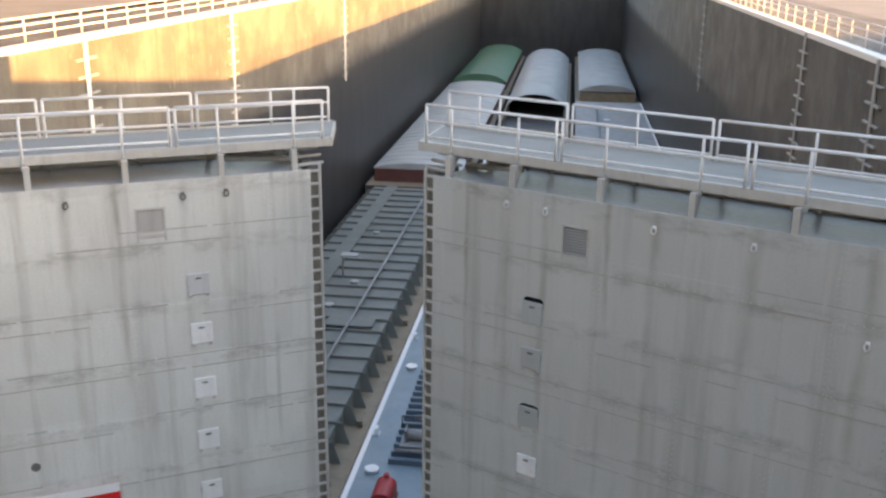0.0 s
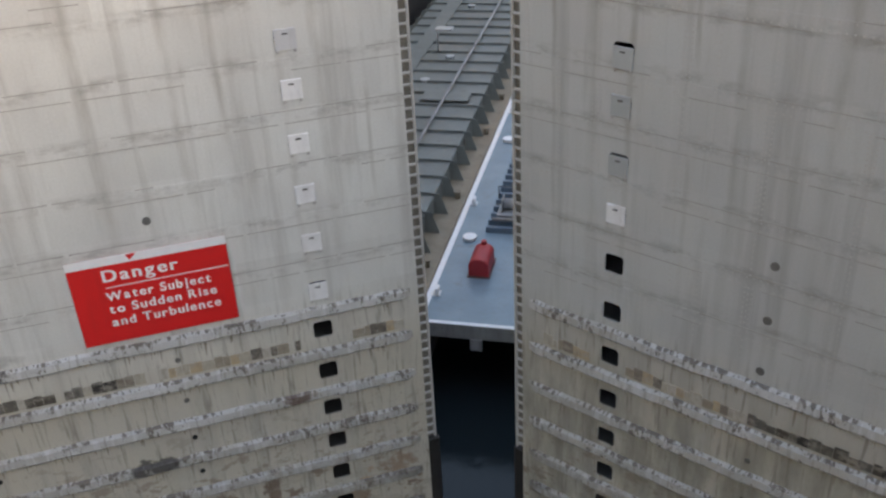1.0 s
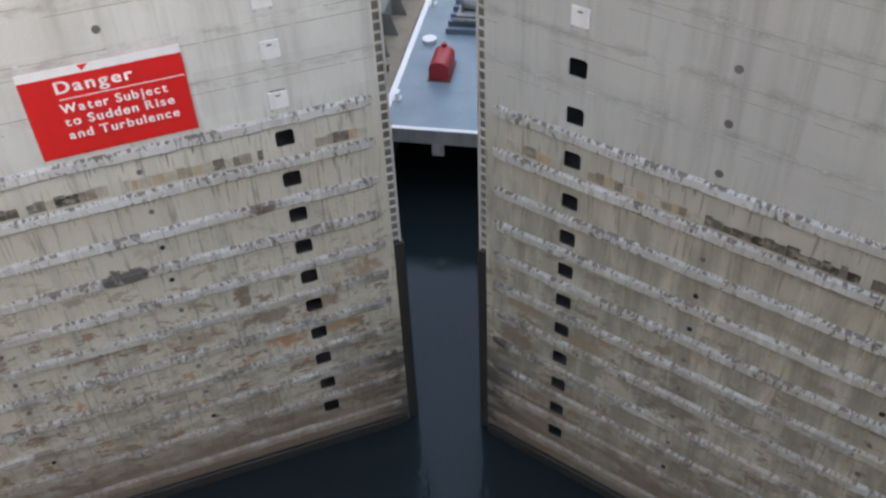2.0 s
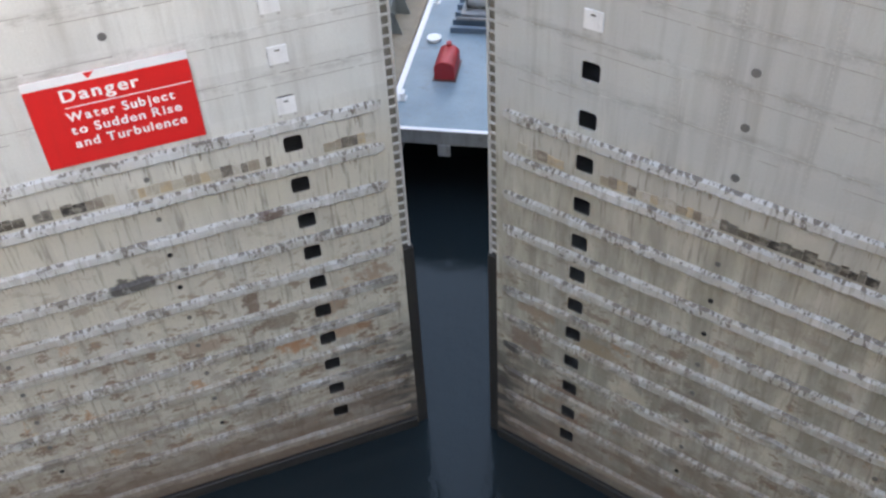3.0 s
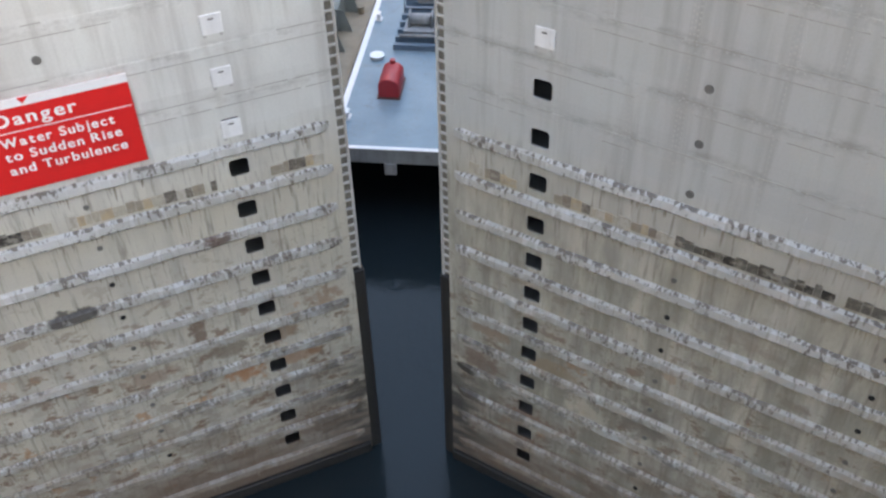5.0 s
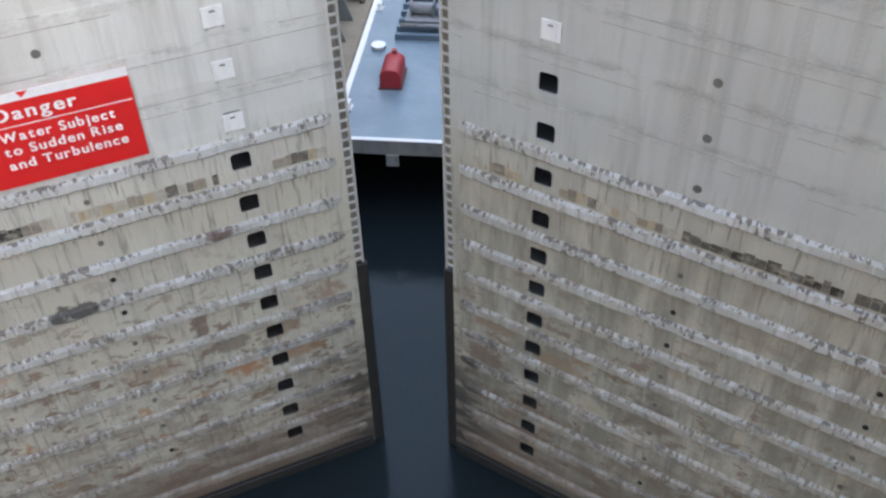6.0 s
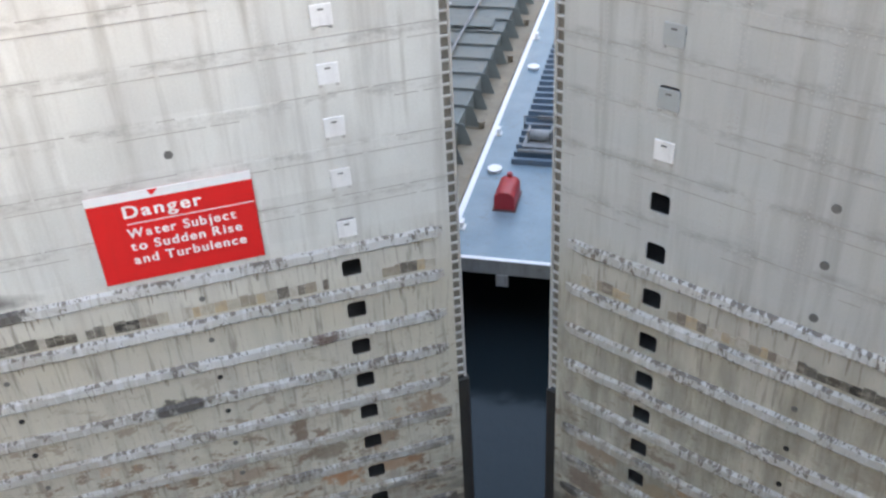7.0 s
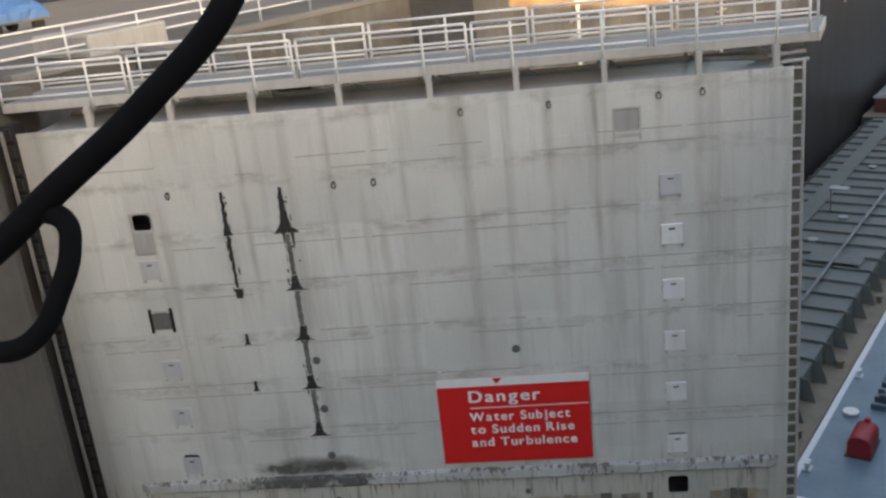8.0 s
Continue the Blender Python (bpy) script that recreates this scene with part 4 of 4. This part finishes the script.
def cover_mesh(x0, x1, y0, y1, z0, rise, pitch, shut=True):
    """A rolled cover: an arch drawn out along the barge in overlapping sections."""
    bm = bmesh.new()
    n = 18
    rows = []
    y, k = y0, 0
    while y <= y1 + 0.01:
        for dy, lift in ((0.0, 0.0), (0.05, 0.06), (pitch * 0.5, 0.06), (pitch * 0.5 + 0.05, 0.0)):
            row = []
            for i in range(n + 1):
                f = i / n
                x = x0 + (x1 - x0) * f
                h = rise * (1 - abs(2 * f - 1) ** 2.6)
                row.append(bm.verts.new((x, y + dy, z0 + h + lift)))
            rows.append(row)
        y += pitch
    for a, b in zip(rows, rows[1:]):
        for i in range(n):
            bm.faces.new((a[i], a[i + 1], b[i + 1], b[i]))
    for row in ((rows[0], rows[-1]) if shut else (rows[-1],)):
        lo = [bm.verts.new((v.co.x, v.co.y, z0 - 0.1)) for v in (row[0], row[-1])]
        bm.faces.new([*row, lo[1], lo[0]])
    bmesh.ops.recalc_face_normals(bm, faces=list(bm.faces))
    return bm


def cleat(parent, x, y, z, material=None):
    bm = bmesh.new()
    box(bm, x - 0.16, x + 0.16, y - 0.22, y + 0.22, z, z + 0.06)
    for dy in (-0.11, 0.11):
        tube(bm, (x, y + dy, z + 0.05), (x, y + dy, z + 0.36), 0.08, 10)
        tube(bm, (x, y + dy, z + 0.34), (x, y + dy, z + 0.38), 0.115, 10)
    part("bollard", bm, material or M_WHITE, parent, "white painted double bollard")


def lid_disc(parent, x, y, z, r=0.36, material=None):
    bm = bmesh.new()
    tube(bm, (x, y, z), (x, y, z + 0.14), r * 0.9, 18)
    tube(bm, (x, y, z + 0.14), (x, y, z + 0.19), r, 18)
    part("manhole_lid", bm, material or M_WHITE, parent, "round white manhole lid")


def tank_barge():
    X0, X1, Y0, Y1, D = -5.0, 5.35, 33.7, 123.0, 4.0
    b = thing("tank_barge", "blue-grey decked tank barge with a red hood and deck ribs", "barge", ASKEW)
    part("hull", hull(bmesh.new(), X0, X1, Y0, Y1, D - 0.02, 9.0), M_HULL, b, "black raked hull")
    part("deck", box(bmesh.new(), X0 + 0.02, X1 - 0.02, Y0 + 0.02, Y1, D - 0.015, D), M_BLUE, b, "blue-grey painted deck")
    part("headlog", rbox(X0, X1, Y0 - 0.10, Y0 - 0.005, D - 0.72, D + 0.02, 0.03), M_HEAD, b, "scraped grey headlog")
    part("bow_tab", rbox(-2.55, -2.0, Y0 - 0.16, Y0 - 0.04, D - 1.3, D - 0.70, 0.03), M_HEAD, b)
    part("edge_stripe", box(bmesh.new(), X0 - 0.02, X0 + 0.26, Y0 - 0.02, Y1, D + 0.001, D + 0.035), M_WHITE, b, "white painted deck edge")
    part("edge_stripe", box(bmesh.new(), X0 - 0.02, X1, Y0 - 0.11, Y0 + 0.10, D + 0.021, D + 0.045), M_WHITE, b, "white painted deck edge")
    y = 42.2
    while y < 112:
        bm = extrude(bmesh.new(), ((y - 0.10, D + 0.001), (y - 0.10, D + 0.30), (y + 0.10, D + 0.30), (y + 0.10, D + 0.26), (y - 0.04, D + 0.26), (y - 0.04, D + 0.001)), 0, -3.35, 4.6)
        part("deck_rib", bm, M_BLUERIB, b)
        y += 0.78
    part("pipe", tube(bmesh.new(), (-2.2, 51.3, D + 0.5), (-2.2, 108, D + 0.5), 0.11), M_BLUE, b)
    part("pipe", tube(bmesh.new(), (-2.2, 51.3, D + 0.5), (2.5, 51.3, D + 0.5), 0.11), M_BLUE, b)
    part("pipe", tube(bmesh.new(), (0.3, 45.3, D + 0.5), (1.3, 54, D + 0.5), 0.10), M_BLUE, b)
    # red hood: a box with a barrel top
    hood = bmesh.new()
    prof = [(-3.39, D + 0.002), (-3.39, D + 0.60)] + [(-2.91 - 0.48 * math.cos(a), D + 0.60 + 0.36 * math.sin(a)) for a in [math.pi * k / 10 for k in range(1, 10)]] + [(-2.43, D + 0.60), (-2.43, D + 0.002)]
    lo = [hood.verts.new((x, 37.7, z)) for x, z in prof]
    hi = [hood.verts.new((x, 39.4, z)) for x, z in prof]
    for i in range(len(prof)):
        hood.faces.new((lo[i], lo[(i + 1) % len(prof)], hi[(i + 1) % len(prof)], hi[i]))
    hood.faces.new(lo)
    hood.faces.new(hi)
    bmesh.ops.recalc_face_normals(hood, faces=list(hood.faces))
    bmesh.ops.bevel(hood, geom=[e for e in hood.edges if e.calc_face_angle(0) > 0.8], offset=0.03, segments=2, affect='EDGES')
    h = part("hood", hood, M_HOOD, b, "red barrel-topped hood")
    part("vent_cap", tube(bmesh.new(), (-2.91, 39.3, D + 0.9), (-2.91, 39.3, D + 1.12), 0.13, 12), M_HOOD, h)
    part("skid", box(bmesh.new(), -3.46, -2.36, 37.6, 39.5, D + 0.0005, D + 0.06), M_REDB, h)
    for y in (41.3, 53.8, 66.4, 82, 98):
        lid_disc(b, -4.03, y, D)
    for y in (36.0, 45.2, 58.5, 74.0, 90.0):
        cleat(b, X0 + 0.45, y, D)
    cleat(b, 0.9, Y0 + 0.75, D)
    # winch and valve gear
    w = new("deck_winch")
    w.parent = b
    part("bed", rbox(-3.0, -1.2, 43.3, 44.7, D + 0.31, D + 0.42, 0.02), M_HEAD, w)
    part("drum", tube(bmesh.new(), (-2.7, 44.0, D + 0.75), (-1.6, 44.0, D + 0.75), 0.30, 14), M_HEAD, w)
    for x in (-2.75, -1.6):
        part("cheek", rbox(x - 0.05, x + 0.05, 43.6, 44.4, D + 0.42, D + 1.12, 0.04), M_HEAD, w)
    part("motor", rbox(-1.5, -1.0, 43.7, 44.3, D + 0.42, D + 0.95, 0.05), M_BLUERIB, w)
    rl = new("pipe_rail")
    rl.parent = b
    for z in (0.55, 1.05):
        part("rail", tube(bmesh.new(), (-3.2, 45.4, D + z), (0.2, 45.4, D + z), 0.03), M_HULL, rl)
    for x in (-3.2, -1.6, 0.2):
        part("post", tube(bmesh.new(), (x, 45.4, D), (x, 45.4, D + 1.05), 0.03), M_HULL, rl)
    part("header_pipe", tube(bmesh.new(), (-2.6, 46.2, D + 0.6), (3.5, 46.2, D + 0.6), 0.13), M_HEAD, b)
    part("header_pipe", tube(bmesh.new(), (-3.1, 42.6, D + 0.55), (1.6, 42.6, D + 0.55), 0.10), M_HEAD, b)
    g = new("pump_engine")
    g.parent = b
    part("casing", rbox(0.05, 1.75, 39.3, 41.4, D + 0.25, D + 1.35, 0.06, 2), M_MACH, g, "green engine casing")
    part("skid", box(bmesh.new(), -0.05, 1.85, 38.4, 41.5, D + 0.002, D + 0.24), M_HULL, g)
    part("radiator", rbox(0.1, 1.7, 38.9, 39.28, D + 0.25, D + 1.2, 0.03), M_INNER, g)
    part("exhaust", tube(bmesh.new(), (0.6, 40.6, D + 1.3), (0.6, 40.6, D + 2.1), 0.07), M_HULL, g)
    part("stand_pipe", tube(bmesh.new(), (0.0, 37.2, D), (0.0, 44.6, D + 0.18), 0.035), M_TAN, b)
    return b


def trunk_barge():
    """Barge with a raised trunk, outside frames across it and brackets down to the gunwale."""
    X0, X1, Y0, Y1, D = -16.0, -5.15, 31.0, 97.0, 3.9
    TX0, TX1, T = -14.8, -6.5, 5.0
    b = thing("trunk_barge", "dull grey barge with frames across its raised trunk deck", "barge", ASKEW)
    part("hull", hull(bmesh.new(), X0, X1, Y0, Y1, D - 0.02, 8.0), M_HULL, b, "black hull")
    part("gunwale", box(bmesh.new(), X0 + 0.01, X1 - 0.01, Y0 + 0.01, Y1 - 0.01, D - 0.015, D), M_TAN, b, "rusty tan side deck")
    part("rub_rail", rbox(X1 - 0.10, X1 + 0.04, Y0, Y1, D - 0.25, D + 0.06, 0.03), M_TAN, b)
    part("trunk", rbox(TX0, TX1, Y0 + 4, Y1 - 1.0, D, T, 0.05), M_GREYB, b)
    y = Y0 + 4.6
    while y < Y1 - 1.5:
        bm = bmesh.new()
        extrude(bm, ((TX0 - 0.75, D + 0.002), (TX0 - 0.40, T + 0.06), (TX0 + 0.2, T + 0.15), (TX1 - 0.2, T + 0.15), (TX1 + 0.35, T + 0.08), (TX1 + 0.75, D + 0.002)), 1, y - 0.02, y + 0.02)
        part("frame", bm, M_GREYB, b)
        part("flange", box(bmesh.new(), TX0 + 0.1, TX1 - 0.1, y - 0.07, y + 0.06, T + 0.151, T + 0.18), M_GREYB, b)
        y += 2.1
    part("pipe", tube(bmesh.new(), (-8.8, 40, T + 0.38), (-8.8, 89.8, T + 0.38), 0.10), M_HEAD, b, "pale pipe along the deck")
    part("walkway", box(bmesh.new(), -13.4, -12.2, Y0 + 5, Y1 - 1.5, T + 0.185, T + 0.23), M_GREYB, b)
    part("hatch_plate", rbox(-10.4, -7.2, 57.0, 58.4, T + 0.185, T + 0.29, 0.03), M_GREYB, b)
    for x, y in ((-10.3, 66.0), (-11.2, 79.0), (-9.9, 52.0), (-11.0, 61.0)):
        lid_disc(b, x, y, T + 0.0, 0.34, M_PALE)
    part("davit", tube(bmesh.new(), (-11.4, 67.0, T), (-11.4, 67.0, T + 1.9), 0.06), M_HEAD, b)
    part("davit_arm", rbox(-11.5, -10.2, 66.6, 67.4, T + 1.8, T + 1.95, 0.03), M_PALE, b)
    for y in (38.5, 46.0, 55.0, 61.0, 72.0, 84.0):
        bm = bmesh.new()
        tube(bm, (-5.65, y, D), (-5.65, y, D + 0.35), 0.16, 12)
        tube(bm, (-5.65, y, D + 0.35), (-5.65, y, D + 0.42), 0.22, 12)
        part("vent_pot", bm, M_TAN, b, "rusty vent on the side deck")
    return b


def covered_barge(x0, x1, y0, y1, name, label, cover, c0, c1, hullmat, rise=1.35, shut=True):
    b = thing(name, label, "barge", ASKEW, "covered hopper barges")
    D = 4.6
    part("hull", hull(bmesh.new(), x0, x1, y0, y1, D, 7.0), M_HULL, b)
    part("side_deck", box(bmesh.new(), x0 + 0.01, x1 - 0.01, y0 + 0.01, y1 - 0.01, D + 0.002, D + 0.02), M_TAN, b)
    bm = bmesh.new()
    for a in ((x0 + 0.7, x0 + 0.85, y0 + 2.0, y1 - 2), (x1 - 0.85, x1 - 0.7, y0 + 2.0, y1 - 2), (x0 + 0.86, x1 - 0.86, y0 + 2.0, y0 + 2.15), (x0 + 0.86, x1 - 0.86, y1 - 2.15, y1 - 2)):
        box(bm, *a, D + 0.02, D + 1.5)
    part("coaming", bm, hullmat, b)
    part("hold_floor", box(bmesh.new(), x0 + 0.9, x1 - 0.9, y0 + 2.2, y1 - 2.2, D + 0.03, D + 0.1), M_HULL, b)
    part("cover", cover_mesh(x0 + 0.55, x1 - 0.55, c0, c1, D + 1.52, rise, 2.3, shut), cover, b)
    return b


tank_barge()
trunk_barge()
covered_barge(-16.2, -5.5, 98.0, 170.0, "hopper_barge", "red-sided hopper barge under pale arched covers", M_PALE, 100.0, 168.5, M_REDB, 0.55)
covered_barge(-16.2, -5.5, 170.6, 230, "hopper_barge", "hopper barge under green arched covers", M_GREEN, 171.5, 226, M_REDB)
covered_barge(-5.0, 5.2, 124.0, 217.0, "hopper_barge", "hopper barge with pale covers rolled back off its dark hold", M_PALE, 144, 212, M_TAN, 2.0, False)
covered_barge(6.0, 16.5, 160.0, 231.0, "hopper_barge", "hopper barge under pale blue-white covers with a rusty end", M_PALE, 164, 226, M_TAN, 1.0)


def deck_barge():
    b = thing("deck_barge", "flat grey deck barge with a pale edge", "barge", ASKEW)
    part("hull", hull(bmesh.new(), 6.0, 16.5, 40, 158, 5.2, 9.0), M_HULL, b)
    part("deck", box(bmesh.new(), 6.02, 16.48, 40.02, 157.9, 5.205, 5.23), M_HEAD, b)
    part("edge_stripe", box(bmesh.new(), 16.25, 16.52, 40, 157.9, 5.24, 5.27), M_WHITE, b, "pale painted deck edge")
    for y in (90, 118, 140):
        lid_disc(b, 10.5, y, 5.23, 0.5)
    part("pipe", tube(bmesh.new(), (9.2, 60, 5.7), (9.2, 150, 5.7), 0.12), M_BLUERIB, b)


deck_barge()


# ---- on and along the lock walls ----
def line_guide(s, y):
    """A white vertical guide post in the wall with short mooring bars to both sides."""
    g = thing("mooring_guide", "white steel mooring guide with short bars on the lock wall", "mooring guide", ASKEW @ pose(s * (HALF - 0.02), y, 0), "mooring guides along the chamber")
    a, b = sorted((0, -s * 0.09))
    part("guide_post", rbox(a, b, -0.16, 0.16, 16.4, TOP + 0.1, 0.02), M_RAIL if s < 0 else M_STEEL, g)
    z = TOP - 0.9
    while z > 17:
        for d in (-1, 1):
            y0, y1 = sorted((d * 0.2, d * 0.95))
            part("mooring_bar", rbox(a - 0.02, b + 0.02, y0, y1, z - 0.05, z + 0.05, 0.02), M_STEEL, g)
        z -= 0.78
    return g


for s, ys in ((-1, (40.7, 60.1, 92)), (1, (39.4, 52.0, 92))):
    for y in ys:
        line_guide(s, y)


def wall_rail(s, x, y0, y1, label):
    r = thing("wall_handrail", label, "handrail", ASKEW @ pose(x, 0, TOP), "handrails on the lock walls")
    for z in (0.45, 0.8, 1.1):
        part("rail", tube(bmesh.new(), (0, y0, z), (0, y1, z), 0.035), M_RAIL, r)
    n = int((y1 - y0) / 2.4)
    me = mesh_of("post", tube(bmesh.new(), (0, 0, 0), (0, 0, 1.1), 0.035), M_RAIL)
    for i in range(n + 1):
        part("post", me, M_RAIL, r).location = (0, y0 + (y1 - y0) * i / n, 0)
    return r


wall_rail(-1, -17.6, 32.6, 120, "white pipe handrail along the lock wall")
wall_rail(1, 17.6, 32.6, 120, "white pipe handrail along the lock wall")
wall_rail(-1, -20.4, 13.4, 31.8, "white pipe handrail round the gate recess")
wall_rail(1, 20.4, 13.4, 31.8, "white pipe handrail round the gate recess")


def tarped_load():
    """A loaded flat trolley under a blue tarpaulin, parked on the esplanade."""
    t = thing("tarped_trolley", "flat trolley with a load under a blue tarpaulin", "trolley", pose(-34.3, 23.4, TOP))
    part("bed", rbox(-1.1, 1.1, -1.5, 1.5, 0.42, 0.56, 0.03), M_INNER, t)
    for x in (-0.95, 0.95):
        for y in (-1.0, 1.0):
            part("wheel", tube(bmesh.new(), (x - 0.1, y, 0.27), (x + 0.1, y, 0.27), 0.27, 14), M_DARK, t)
    bm = bmesh.new()
    rg = random.Random(3)
    rows = []
    for i in range(13):
        y = -1.5 + 3.0 * i / 12
        e = 1.0 - 0.35 * abs(y / 1.5) ** 3
        rows.append([bm.verts.new((1.12 * math.cos(a) * (1 + rg.uniform(-0.04, 0.04)), y + rg.uniform(-0.03, 0.03), 0.52 + 0.95 * e * math.sin(a) ** 0.7 * (1 + rg.uniform(-0.06, 0.06)))) for a in [math.pi * k / 12 for k in range(13)]])
    for p, q in zip(rows, rows[1:]):
        for k in range(12):
            bm.faces.new((p[k], p[k + 1], q[k + 1], q[k]))
    bm.faces.new(rows[0])
    bm.faces.new(list(reversed(rows[-1])))
    bmesh.ops.recalc_face_normals(bm, faces=list(bm.faces))
    part("tarpaulin", bm, M_TARP, t, "creased blue tarpaulin")


tarped_load()


# ---- a cord hanging beside the bridge ----
def cord():
    c = thing("hanging_cord", "black rubber cord hanging in a loop", "cord")
    for nm, pts, r in (("cord_line", ((3.745, -0.769, 28.235), (3.751, -0.796, 28.162), (3.748, -0.827, 28.095), (3.718, -0.868, 28.048), (3.687, -0.905, 28.014), (3.666, -0.929, 27.991), (3.638, -0.959, 27.968), (3.300, -1.040, 27.400), (3.250, -0.990, 26.000)), 0.0070),
                       ("cord_loop", ((3.681, -0.911, 28.008), (3.693, -0.905, 28.002), (3.697, -0.908, 27.990), (3.695, -0.918, 27.971), (3.689, -0.929, 27.954), (3.679, -0.939, 27.948), (3.666, -0.946, 27.951), (3.649, -0.952, 27.967)), 0.0052)):
        cu = bpy.data.curves.new(nm, 'CURVE')
        cu.dimensions, cu.bevel_depth, cu.bevel_resolution = '3D', r, 4
        sp = cu.splines.new('BEZIER')
        sp.bezier_points.add(len(pts) - 1)
        for b, p in zip(sp.bezier_points, pts):
            b.co = p
            b.handle_left_type = b.handle_right_type = 'AUTO'
        tmp = bpy.data.objects.new(nm, cu)
        me = bpy.data.meshes.new_from_object(tmp)
        bpy.data.objects.remove(tmp)
        me.materials.clear()
        me.materials.append(M_CORD)
        part(nm, me, M_CORD, c)


cord()
